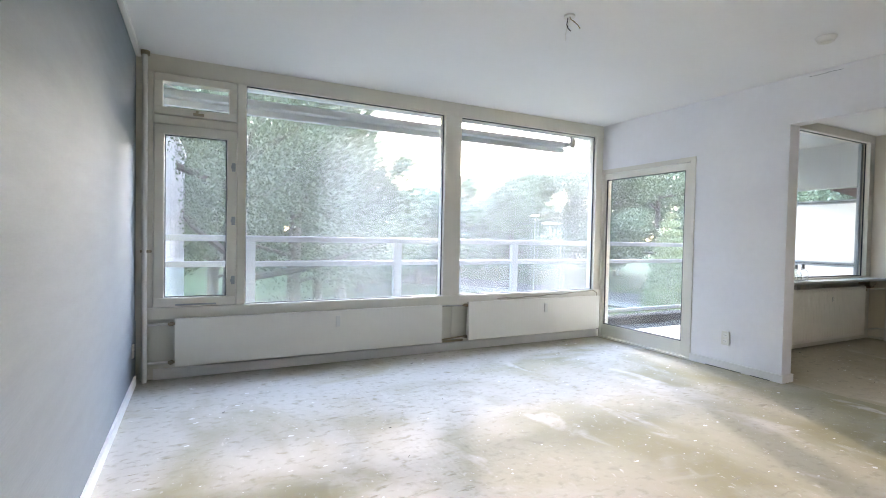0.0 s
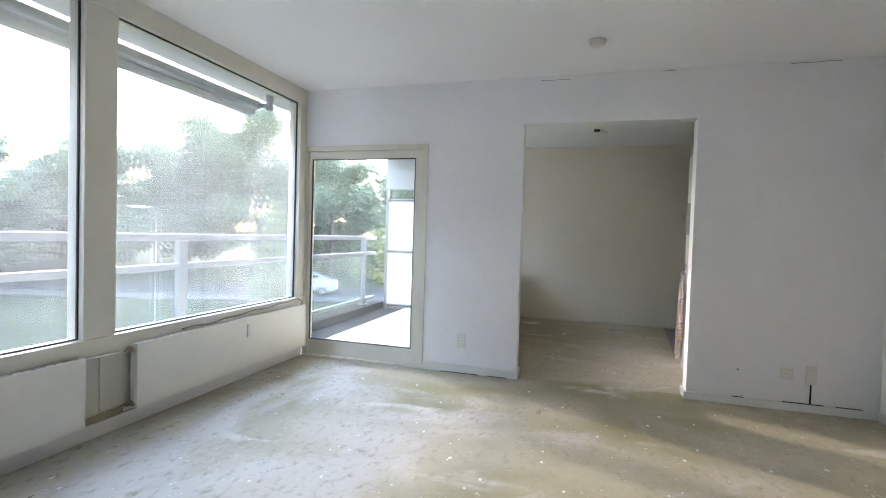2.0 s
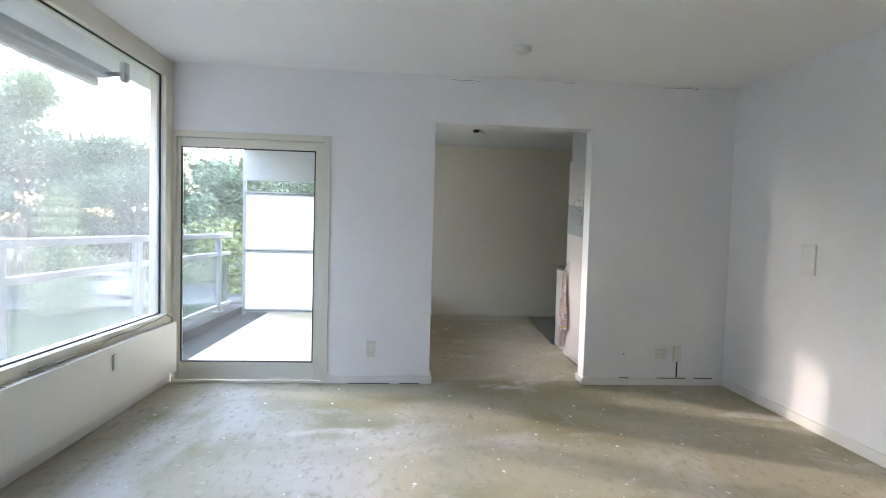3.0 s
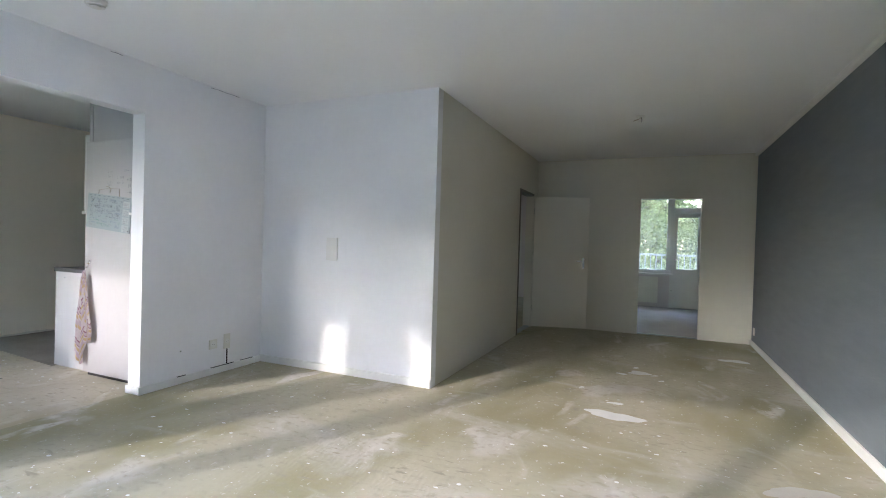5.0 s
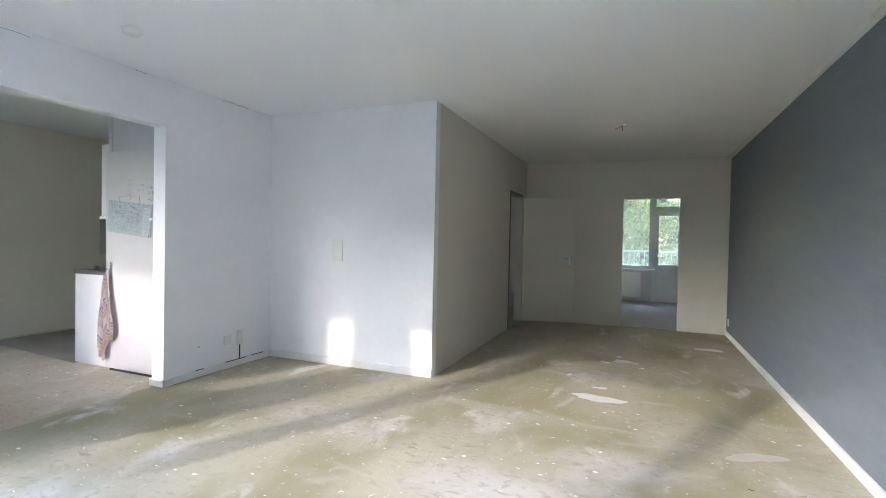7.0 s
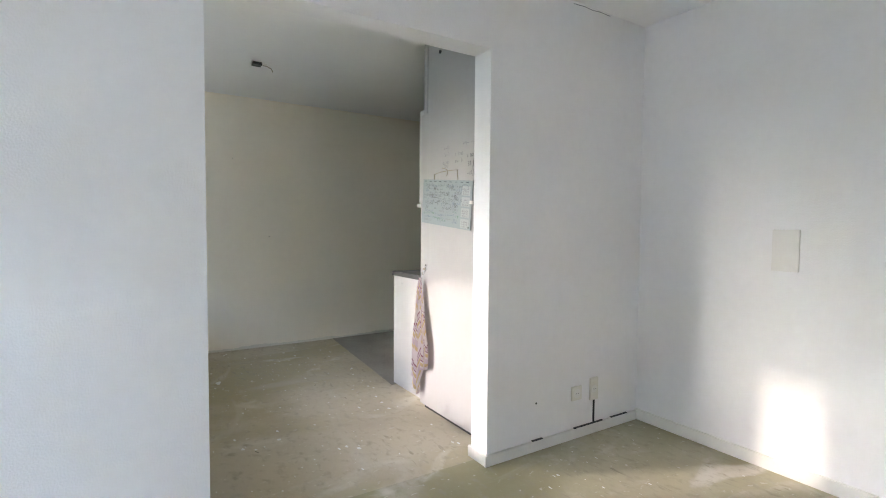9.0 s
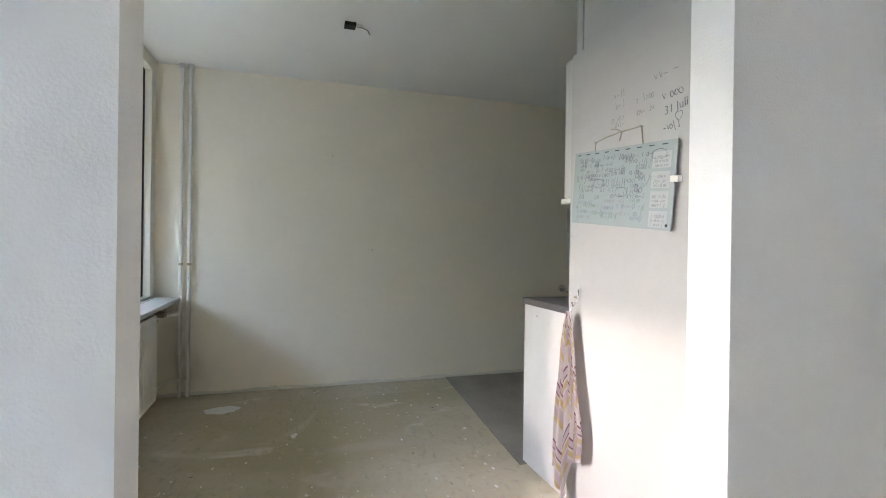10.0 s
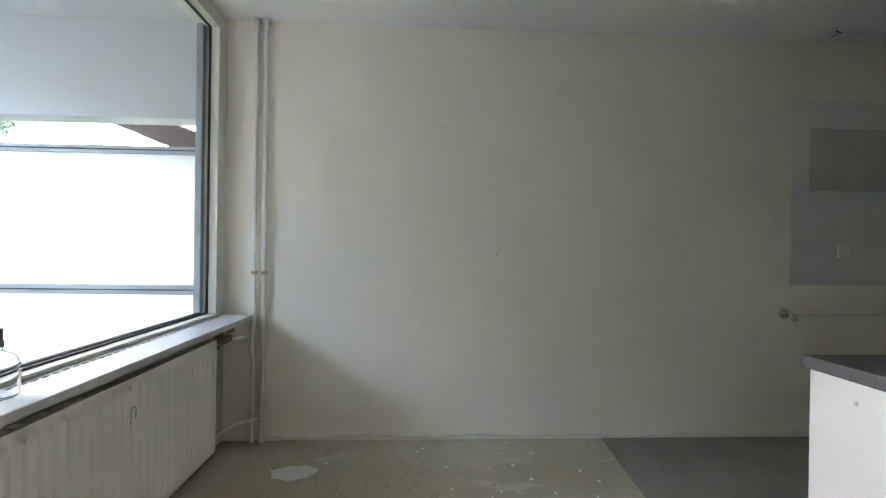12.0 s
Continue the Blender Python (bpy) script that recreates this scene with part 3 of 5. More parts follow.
part("sill_block", boxes((8.085, 8.175, 3.945, 4.01, 0.665, 0.7), bevel=0.003), SILLWOOD, kw, "small brown wooden block under the sill")
part("sill_bracket", boxes((8.12, 8.28, 3.97, KA - 0.003, 0.70, 0.754), bevel=0.003), BRASS, kw, "brown wooden sill bracket")
part("sill_bracket", boxes((6.43, 6.50, 3.93, KA - 0.003, 0.70, 0.754), bevel=0.003), BOARD, kw)

rw = thing("window_3", (1.9, YR, 0.75), "white framed rear window above a radiator", "window", kind="structure")
part("frame", ring(1.16, 2.60, 0.74, 2.40, YR - 0.08, YR + 0.01, 0.07), TRIM, rw)
pane(1.23, 2.53, 0.81, 2.33, YR - 0.03, GLASS_WIPED, rw)
part("window_sill", boxes((1.10, 2.60, YR, YR + 0.20, 0.70, 0.735), bevel=0.004), TRIM, rw)
rd = thing("door_2", (0.84, YR, 0), "white rear balcony door with a glass pane", "door", kind="structure")
part("frame", boxes((0.52, 0.57, YR - 0.08, YR + 0.01, 0, 2.40), (1.10, 1.16, YR - 0.08, YR + 0.01, 0, 2.40), (0.57, 1.10, YR - 0.08, YR + 0.01, 2.33, 2.40), (0.57, 1.10, YR - 0.08, YR + 0.01, 2.03, 2.14), bevel=0.004), TRIM, rd)
rl = part("door_leaf", boxes((0.57, 1.10, YR - 0.06, YR - 0.01, 0.0, 0.84), (0.57, 1.10, YR - 0.06, YR - 0.01, 1.94, 2.03), (0.57, 0.64, YR - 0.06, YR - 0.01, 0.84, 1.94), (1.03, 1.10, YR - 0.06, YR - 0.01, 0.84, 1.94), bevel=0.004), TRIM, rd)
pane(0.64, 1.03, 0.84, 1.94, YR - 0.035, GLASS_WIPED, rl)
part("door_handle", rods([(1.07, YR - 0.01, 1.05), (1.07, YR + 0.04, 1.05), (0.97, YR + 0.04, 1.05)], 0.009), CHROME, rl, "chrome lever handle")
pane(0.57, 1.10, 2.14, 2.33, YR - 0.035, GLASS_CLEAR, rd, "top_light")
hw = thing("window_4", (4.45, YR, 0.3), "tall narrow rear hall window", "window", kind="structure")
part("frame", ring(4.42, 4.9, 0.3, 2.2, YR - 0.08, YR + 0.01, 0.06), TRIM, hw)
pane(4.48, 4.84, 0.36, 2.14, YR - 0.03, GLASS_CLEAR, hw)

# hall door: frame in the doorway, leaf swung open towards the end wall
hd = thing("door_3", (XH, -2.88, 0), "plain cream interior door standing open", "door", kind="structure")
# dark frame carries the shade of the doorway in its colour
part("door_frame", boxes((XH - 0.012, XH + 0.112, -2.085, -2.05, 0, 2.05), (XH - 0.012, XH + 0.112, -2.865, -2.085, 2.015, 2.05), bevel=0.004), DOORFRAME, hd)
part("hinge_jamb", boxes((XH - 0.012, XH + 0.112, -2.90, -2.865, 0, 2.05), bevel=0.004), DOORPAINT, hd, "cream painted hinge jamb")
_turn = math.degrees(math.atan2(-3.12 + 2.88, 2.40 - XH))
lf = part("door_leaf", boxes((0, 0.82, -0.02, 0.02, 0.012, 2.01), bevel=0.003), DOORPAINT, hd)
lf.matrix_parent_inverse = Matrix()
lf.matrix_basis = pose(-0.02, 0.0, 0, 0, 0, _turn)
for z in (0.25, 1.75):
    hg = part("hinge", rods([(-0.012, 0.0, z), (-0.012, 0.0, z + 0.09)], 0.008), CHROME, lf)
    hg.matrix_parent_inverse = Matrix()
hb = part("door_handle", boxes((0.735, 0.765, -0.03, -0.019, 0.93, 1.09), bevel=0.003), CHROME, lf, "chrome handle on a long plate")
rod(_b := bmesh.new(), (0.75, -0.03, 1.04), (0.75, -0.065, 1.04), 0.009)
rod(_b, (0.75, -0.06, 1.04), (0.64, -0.06, 1.04), 0.009)
lv = part("lever", _b, CHROME, lf)
for o in (hb, lv):
    o.matrix_parent_inverse = Matrix()


# ---- radiators ----
def radiator(at, w, h, pitch, relief, label, facing=0.0, meter=True, depth=0.07):
    """A pressed steel panel radiator; its front looks along -y."""
    rad = thing("radiator", (*at, 0, 0, facing), label, "radiator", kind="")
    bm = bmesh.new()
    prof, n = [], max(2, int(w / pitch))
    for i in range(n):
        x = i * w / n
        s = w / n
        prof += [(x, 0), (x + 0.15 * s, 0), (x + 0.38 * s, -relief), (x + 0.62 * s, -relief), (x + 0.85 * s, 0)]
    prof.append((w, 0))
    inner = 0.03
    verts = [[bm.verts.new((x, y if inner <= x <= w - inner else 0, z)) for x, y in prof] for z in (0, 0.028, 0.04, h - 0.04, h - 0.028, h)]
    for k in (0, 1, 4, 5):
        for v in verts[k]:
            v.co.y = 0.0
    for a, c in zip(verts, verts[1:]):
        for i in range(len(prof) - 1):
            bm.faces.new((a[i], a[i + 1], c[i + 1], c[i]))
    box(bm, 0.0, w, 0.003, 0.018, 0, h)
    m = rad.matrix_basis

    def put(name, mesh, mat, lab="", smooth=False):
        o = part(name, mesh, mat, rad, lab, smooth)
        o.matrix_parent_inverse = Matrix()
        return o

    put("front_panel", bm, RADI, "", True)
    put("back_panel", boxes((0.01, w - 0.01, depth - 0.015, depth, 0.01, h - 0.01), bevel=0.004), RADI)
    put("side_cover", boxes((0, 0.012, 0.018, depth - 0.015, 0.0, h), bevel=0.003), RADI)
    put("side_cover", boxes((w - 0.012, w, 0.018, depth - 0.015, 0.0, h), bevel=0.003), RADI)
    put("top_grille", boxes(*[(0.02 + i * 0.05, 0.055 + i * 0.05, 0.02, depth - 0.017, h - 0.008, h - 0.002) for i in range(int((w - 0.06) / 0.05))]), RADI)
    for x in (0.2, w - 0.2):
        put("wall_bracket", boxes((x - 0.015, x + 0.015, depth, depth + 0.035, 0.03, h - 0.05)), RADI)
    if meter:
        put("heat_meter", boxes((w * 0.55 - 0.02, w * 0.55 + 0.02, -0.014, -0.001, h * 0.62, h * 0.62 + 0.1), bevel=0.005), PLASTIC, "small white heat cost meter")
    return rad


ra = radiator((0.50, 5.42, 0.115), 2.40, 0.385, 0.04, 0.0004, "long low flat cream panel radiator under the window")
rb = radiator((3.22, 5.42, 0.115), 1.84, 0.40, 0.035, 0.0009, "low finely ribbed cream panel radiator under the window")
rk = radiator((6.45, 3.985, 0.085), 1.615, 0.605, 0.054, 0.013, "tall ribbed cream kitchen radiator under the sill", meter=False)
hook = part("meter_clip", rods([(0.80, -0.015, 0.44), (0.80, -0.017, 0.492), (0.806, -0.017, 0.50), (0.826, -0.017, 0.50), (0.832, -0.017, 0.492), (0.832, -0.016, 0.455)], 0.0022, 6), ALU, rk, "thin wire meter clip")
hook.matrix_parent_inverse = Matrix()
rr = radiator((2.60, YR + 0.12, 0.10), 1.22, 0.56, 0.05, 0.004, "white panel radiator under the rear window", 180.0, False)


def valve(parent, p, d):
    """A radiator valve at p with its knob pointing along x by d."""
    bm = rods([p, (p[0] + d * 0.05, p[1], p[2])], 0.011)
    rod(bm, (p[0] + d * 0.012, p[1], p[2]), (p[0] + d * 0.035, p[1], p[2]), 0.018)
    o = part("valve", bm, BRASS, parent, "dark metal radiator valve", True)
    k = part("valve_knob", rods([(p[0] + d * 0.03, p[1] - 0.015, p[2]), (p[0] + d * 0.03, p[1] - 0.045, p[2])], 0.012, 14), BRASS, parent, "", True)
    return o, k


valve(ra, (0.50, 5.46, 0.455), -1)
valve(ra, (0.50, 5.46, 0.145), -1)
valve(rb, (3.22, 5.46, 0.48), -1)
valve(rb, (3.22, 5.46, 0.15), -1)
valve(rk, (8.065, 4.03, 0.64), 1)
part("feed_pipe", rods([(0.30, 5.465, 0.455), (0.46, 5.465, 0.455)], 0.011), PIPE, ra, "", True)
part("feed_pipe", rods([(0.30, 5.465, 0.145), (0.46, 5.465, 0.145)], 0.011), PIPE, ra, "", True)
part("feed_pipe", rods([(2.90, 5.47, 0.485), (3.18, 5.47, 0.475)], 0.008), CHROME, rb, "", True)
part("feed_pipe", rods([(2.90, 5.47, 0.13), (3.18, 5.47, 0.15)], 0.008), BRASS, rb, "", True)
part("feed_pipe", rods([(8.065, 4.03, 0.10), (8.16, 4.01, 0.14), (8.28, 3.95, 0.155), (8.393, 3.85, 0.15)], 0.010), PIPE, rk, "", True)
part("feed_pipe", rods([(8.115, 4.03, 0.64), (8.28, 4.01, 0.645), (8.40, 3.905, 0.655)], 0.010), PIPE, rk, "", True)


def riser(at, r, label):
    p = thing("heating_pipe", at, label, "pipe")
    part("tube", rods([at, (at[0], at[1], H)], r, 14), PIPE, p, "", True)
    part("ceiling_collar", rods([(at[0], at[1], H - 0.03), (at[0], at[1], H)], r * 1.7, 14), BRASS if at[0] < 1 else PIPE, p, "", True)
    part("clamp", boxes((at[0] - r * 1.4, at[0] + 0.05, at[1] - 0.012, at[1] + 0.012, 1.03, 1.05), bevel=0.003), BRASS, p)
    return p


riser((0.285, 5.455, 0), 0.020, "cream painted vertical heating pipe beside the grey wall")
riser((8.40, 3.903, 0), 0.013, "thin cream painted vertical heating pipe in the corner")
riser((8.394, 3.842, 0), 0.015, "cream painted vertical heating pipe on the bare wall")

# ---- sockets, plates, ceiling fittings ----
def socket(x, y, z, w, h, axis, mat, label, holes=2, name="wall_socket"):
    """A plate on a wall; axis 'x' faces -x, axis 'y' faces +y, axis 'w' faces +x."""
    m = {"x": pose(x, y, z, 0, 0, -90), "y": pose(x, y, z, 0, 0, 180), "w": pose(x, y, z, 0, 0, 90)}[axis]
    s = thing(name, (0, 0, 0), label, "socket")
    s.matrix_basis = m
    o = [part("plate", boxes((-w / 2, w / 2, -0.012, 0, -h / 2, h / 2), bevel=0.004), mat, s)]
    for i in range(holes):
        dz = (i - (holes - 1) / 2) * h * 0.42
        bm = rods([(0, -0.014, dz), (0, -0.0122, dz)], min(w, h / max(holes, 1)) * 0.34, 16)
        o.append(part("outlet", bm, PLASTIC, s))
        for dx in (-0.009, 0.009):
            o.append(part("pin_hole", rods([(dx, -0.0148, dz), (dx, -0.0142, dz)], 0.0028, 8), BLACK, s))
    for q in o:
        q.matrix_parent_inverse = Matrix()
    return s


socket(XP, 3.864, 0.292, 0.075, 0.13, "x", YELLOWED, "cream double wall socket on the white partition")
socket(XP, 1.340, 0.276, 0.085, 0.085, "x", YELLOWED, "square cream wall socket above the baseboard", 1)
sk = socket(XP, 1.184, 0.279, 0.07, 0.14, "x", YELLOWED, "tall cream telephone socket with a black cable", 1)
cb = part("cable", rods([(0.0, -0.008, -0.07), (0.0, -0.008, -0.21)], 0.006, 8), BLACK, sk, "black cable stub")
cb.matrix_parent_inverse = Matrix()
socket(4.267, YS, 1.173, 0.125, 0.217, "y", PLATEPAINT, "blank cream cover plate on the white wall", 0, "cover_plate")
socket(XG, -2.95, 0.21, 0.07, 0.10, "w", YELLOWED, "cream wall socket low on the grey wallpaper", 1)
socket(XG, 5.30, 0.29, 0.07, 0.10, "w", YELLOWED, "cream wall socket beside the heating pipe", 1)
socket(XK - 0.008, 0.104, 1.228, 0.075, 0.10, "x", PLASTIC, "white wall socket on the old tiled wall", 1)
socket(1.12, YR, 0.37, 0.06, 0.09, "y", PLASTIC, "white socket under the rear window", 1)


def ceiling_disc():
    s = thing("smoke_detector", (4.441, 2.80, H), "round white smoke detector on the ceiling", "smoke detector")
    bm = bmesh.new()
    for z0, z1, a, c in ((H - 0.012, H, 0.06, 0.06), (H - 0.036, H - 0.012, 0.046, 0.056)):
        rod(bm, (4.441, 2.80, z0), (4.441, 2.80, z1), a, c, 28)
    part("housing", bm, PLASTIC, s, "", True)
    part("vent_grille", rods([(4.441, 2.80, H - 0.040), (4.441, 2.80, H - 0.036)], 0.03, 24), YELLOWED, s, "", True)


ceiling_disc()


def lamp_point(x, y, plate, mat, label, hang):
    s = thing("ceiling_outlet", (x, y, H), label, "ceiling outlet")
    if plate:
        part("plate", rods([(x, y, H - 0.012), (x, y, H)], plate, 20), mat, s, "", True)
    for i in range(3):
        a = i * 2.1
        pts = [(x + 0.01 * math.cos(a), y + 0.01 * math.sin(a), H - 0.01)]
        for k in range(1, 5):
            pts.append((x + (0.01 + 0.012 * k * (i - 0.8)) * math.cos(a + 0.5 * k), y + 0.012 * k * math.sin(a + 0.4 * k), H - 0.01 - hang * k / 4 * (1 - 0.25 * i)))
        part("wire", rods(pts, 0.0035, 6), (PLASTIC, BLACK, BRASS)[i], s, "", True)
    return s


lamp_point(2.73, 3.40, 0.035, PLASTIC, "bare lamp wires hanging from a ceiling hook", 0.13)
lamp_point(1.637, -0.733, 0.045, PLASTIC, "white ceiling lamp connection with short wires", 0.06)
kb = thing("ceiling_outlet", (7.275, 2.744, H), "open black ceiling box with a loose wire", "ceiling outlet")
part("box", boxes((7.24, 7.31, 2.709, 2.779, H - 0.022, H), bevel=0.004), BLACK, kb)
part("terminal", boxes((7.26, 7.29, 2.664, 2.709, H - 0.014, H - 0.002), bevel=0.002), PLASTIC, kb, "white terminal strip")
part("wire", rods([(7.275, 2.709, H - 0.012), (7.265, 2.664, H - 0.02), (7.26, 2.634, H - 0.035), (7.255, 2.624, H - 0.06)], 0.0035, 6), CORD, kb, "", True)
lamp_point(8.256, 0.32, 0.03, PLASTIC, "white ceiling cable clip above the kitchen", 0.02)

# cable that lies along the window rail
wire = thing("loose_cable", (4.5, 5.45, 0.52), "thin loose grey-brown cable over the radiator", "cable")
part("cord", rods([(3.6 + 0.1 * i, 5.462 - 0.012 * math.sin(i * 0.7), 0.535 + (0.045 * (i / 13.0) ** 2) + 0.006 * math.sin(i * 1.9)) for i in range(14)] + [(4.98, 5.46, 0.585), (5.04, 5.45, 0.55), (5.05, 5.45, 0.47)], 0.006, 8), CORD, wire, "", True)

# ---- kitchen ----
PY = 1.90                                     # face of the tall cupboard
tall = thing("tall_cupboard", (5.75, PY, 0), "tall white cupboard side covered in marker scribbles", "cupboard")
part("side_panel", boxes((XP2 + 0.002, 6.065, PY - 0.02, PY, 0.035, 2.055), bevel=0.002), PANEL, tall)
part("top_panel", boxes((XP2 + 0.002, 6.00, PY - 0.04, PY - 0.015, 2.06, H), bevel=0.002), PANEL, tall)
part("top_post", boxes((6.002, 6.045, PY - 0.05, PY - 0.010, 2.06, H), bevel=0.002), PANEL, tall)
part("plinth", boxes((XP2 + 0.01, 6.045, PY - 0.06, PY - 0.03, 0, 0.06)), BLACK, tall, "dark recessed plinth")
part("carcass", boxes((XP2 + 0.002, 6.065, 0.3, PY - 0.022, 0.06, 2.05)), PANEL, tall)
part("screw_cap", rods([(5.842, PY - 0.014, 2.43), (5.842, PY - 0.008, 2.43)], 0.012, 12), BLACK, tall, "dark hole in the top panel")

BY = 1.815                                    # end panel of the base cabinet
base = thing("base_cabinet", (6.4, BY, 0), "white kitchen base cabinet with a plain end panel", "cabinet")
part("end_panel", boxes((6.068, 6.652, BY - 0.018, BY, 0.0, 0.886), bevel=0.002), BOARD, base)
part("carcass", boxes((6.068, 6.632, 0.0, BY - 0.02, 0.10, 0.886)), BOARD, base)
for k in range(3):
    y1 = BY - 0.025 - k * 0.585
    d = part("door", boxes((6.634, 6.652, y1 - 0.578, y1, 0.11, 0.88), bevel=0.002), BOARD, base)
    part("handle", boxes((6.654, 6.669, y1 - 0.36, y1 - 0.22, 0.82, 0.835), bevel=0.003), CHROME, d, "chrome bar handle")
part("plinth", boxes((6.56, 6.59, 0.0, BY - 0.02, 0, 0.10)), BLACK, base, "dark recessed plinth")
part("screw_cap", rods([(6.51, BY, 0.835), (6.51, BY + 0.002, 0.835)], 0.006, 10), ALU, base)
wt = thing("worktop", (6.4, 0.9, 0.887), "dark grey laminate kitchen worktop", "worktop")
part("slab", boxes((6.068, 6.670, 0.0, BY + 0.008, 0.887, 0.922), bevel=0.004), WORKTOP, wt)
hob = thing("kitchen_tap", (6.52, 1.30, 0.922), "low dark kitchen tap on the grey worktop", "tap")
part("body", rods([(6.52, 1.30, 0.922), (6.52, 1.30, 0.955), (6.55, 1.34, 0.972), (6.60, 1.40, 0.965)], 0.016), BLACK, hob, "", True)
part("base_ring", rods([(6.52, 1.30, 0.922), (6.52, 1.30, 0.932)], 0.028, 18), BLACK, hob, "", True)
part("lever", rods([(6.52, 1.30, 0.955), (6.50, 1.27, 0.985)], 0.010), BLACK, hob, "", True)

CY = 1.70                                     # end of the wall cabinet
upper = thing("wall_cabinet", (6.25, CY, 1.46), "white kitchen wall cabinet beside the tall cupboard", "cabinet")
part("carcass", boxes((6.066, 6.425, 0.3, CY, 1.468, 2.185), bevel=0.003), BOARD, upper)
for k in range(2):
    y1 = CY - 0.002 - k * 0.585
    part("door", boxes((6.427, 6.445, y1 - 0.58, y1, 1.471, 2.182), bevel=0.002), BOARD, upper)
part("light_pelmet", boxes((6.068, 6.458, 0.3, CY + 0.01, 1.436, 1.465), bevel=0.003), TRIM, upper, "cream light strip under the cabinet")

# traces of the old kitchen on the far wall: pale repainted band, bare patch, tiled strips, pipe
OLDWHITE = material("old_white_wall_paint", (0.80, 0.775, 0.735), 0.7, var=0.05, scale=2.5, fine=18, bump=0.12, bump_scale=90)
BAREWALL = material("bare_grey_plaster", (0.60, 0.57, 0.53), 0.85, var=0.08, scale=3, fine=20, bump=0.2, bump_scale=70)
old = thing("wall_finish_old", (XK, 0.0, 1.0), "pale repainted wall patch where kitchen cupboards hung", "wall patch", kind="structure")
part("painted_band", boxes((XK - 0.005, XK, -0.598, 0.456, 2.031, 2.213), (XK - 0.005, XK, 0.338, 0.456, 1.618, 2.031), bevel=0.0015), OLDWHITE, old)
part("bare_patch", boxes((XK - 0.002, XK, -0.598, 0.338, 1.618, 2.031)), BAREWALL, old, "darker bare plaster patch")
for j in range(3):
    part("tile_strip", boxes((XK - 0.008, XK, -0.598, 0.456, 1.0 + j * 0.2035, 1.0 + (j + 1) * 0.2035 - 0.003), bevel=0.0015), TILEWHITE, old)
part("ledge", boxes((XK - 0.014, XK, -0.598, 0.458, 1.6105, 1.6175)), TRIM, old)
bm = bmesh.new()
rng = random.Random(8)
low, high = [], []
for k in range(121):
    yy = 4.09 - k * 0.039
    hh = 0.020 + 0.006 * math.sin(k * 0.35) + rng.uniform(-0.005, 0.006)
    low.append(bm.verts.new((XK - 0.010, yy, 0)))
    high.append((bm.verts.new((XK - 0.008, yy, hh)), bm.verts.new((XK, yy, hh + 0.004))))
for k in range(120):
    bm.faces.new((low[k], low[k + 1], high[k + 1][0], high[k][0]))
    bm.faces.new((high[k][0], high[k + 1][0], high[k + 1][1], high[k][1]))
structure("plaster_edge", bm, FRAME, "ragged plaster edge where the skirting was removed", "trim")
dirt = thing("wall_plug", (XP, 1.665, 0.273), "dark empty screw hole in the white wall", "wall plug")
part("hole", rods([(XP - 0.002, 1.665, 0.273), (XP + 0.004, 1.665, 0.273)], 0.006, 10), BLACK, dirt)
for yy, zz in ((2.754, 1.968), (2.40, 1.17), (0.341, 2.202), (-0.033, 2.199)):
    dirt = thing("wall_plug", (XK, yy, zz), "dark empty screw hole in the kitchen wall", "wall plug")
    part("hole", rods([(XK - 0.009, yy, zz), (XK + 0.004, yy, zz)], 0.0035, 10), BLACK, dirt)
wp = thing("water_pipe", (XK, 0.6, 0.81), "exposed water pipe with a chrome tap on the wall", "pipe")
part("tube", rods([(XK - 0.03, 0.50, 0.81), (XK - 0.03, -0.55, 0.81)], 0.010), PIPE, wp, "", True)
part("wall_flange", rods([(XK, 0.50, 0.81), (XK - 0.012, 0.50, 0.81)], 0.035, 18), CHROME, wp, "", True)
part("tap", rods([(XK - 0.01, 0.50, 0.81), (XK - 0.06, 0.50, 0.81), (XK - 0.07, 0.47, 0.77)], 0.014), CHROME, wp, "chrome stop tap", True)
part("tap_knob", rods([(XK - 0.055, 0.52, 0.81), (XK - 0.055, 0.56, 0.82)], 0.02, 12), CHROME, wp, "", True)
plank = thing("wall_cable_duct", (XK, 0.2, 2.57), "white cable duct along the kitchen ceiling", "duct")
part("duct", boxes((8.243, 8.269, -0.6, 0.29, H - 0.016, H), bevel=0.004), PLASTIC, plank)


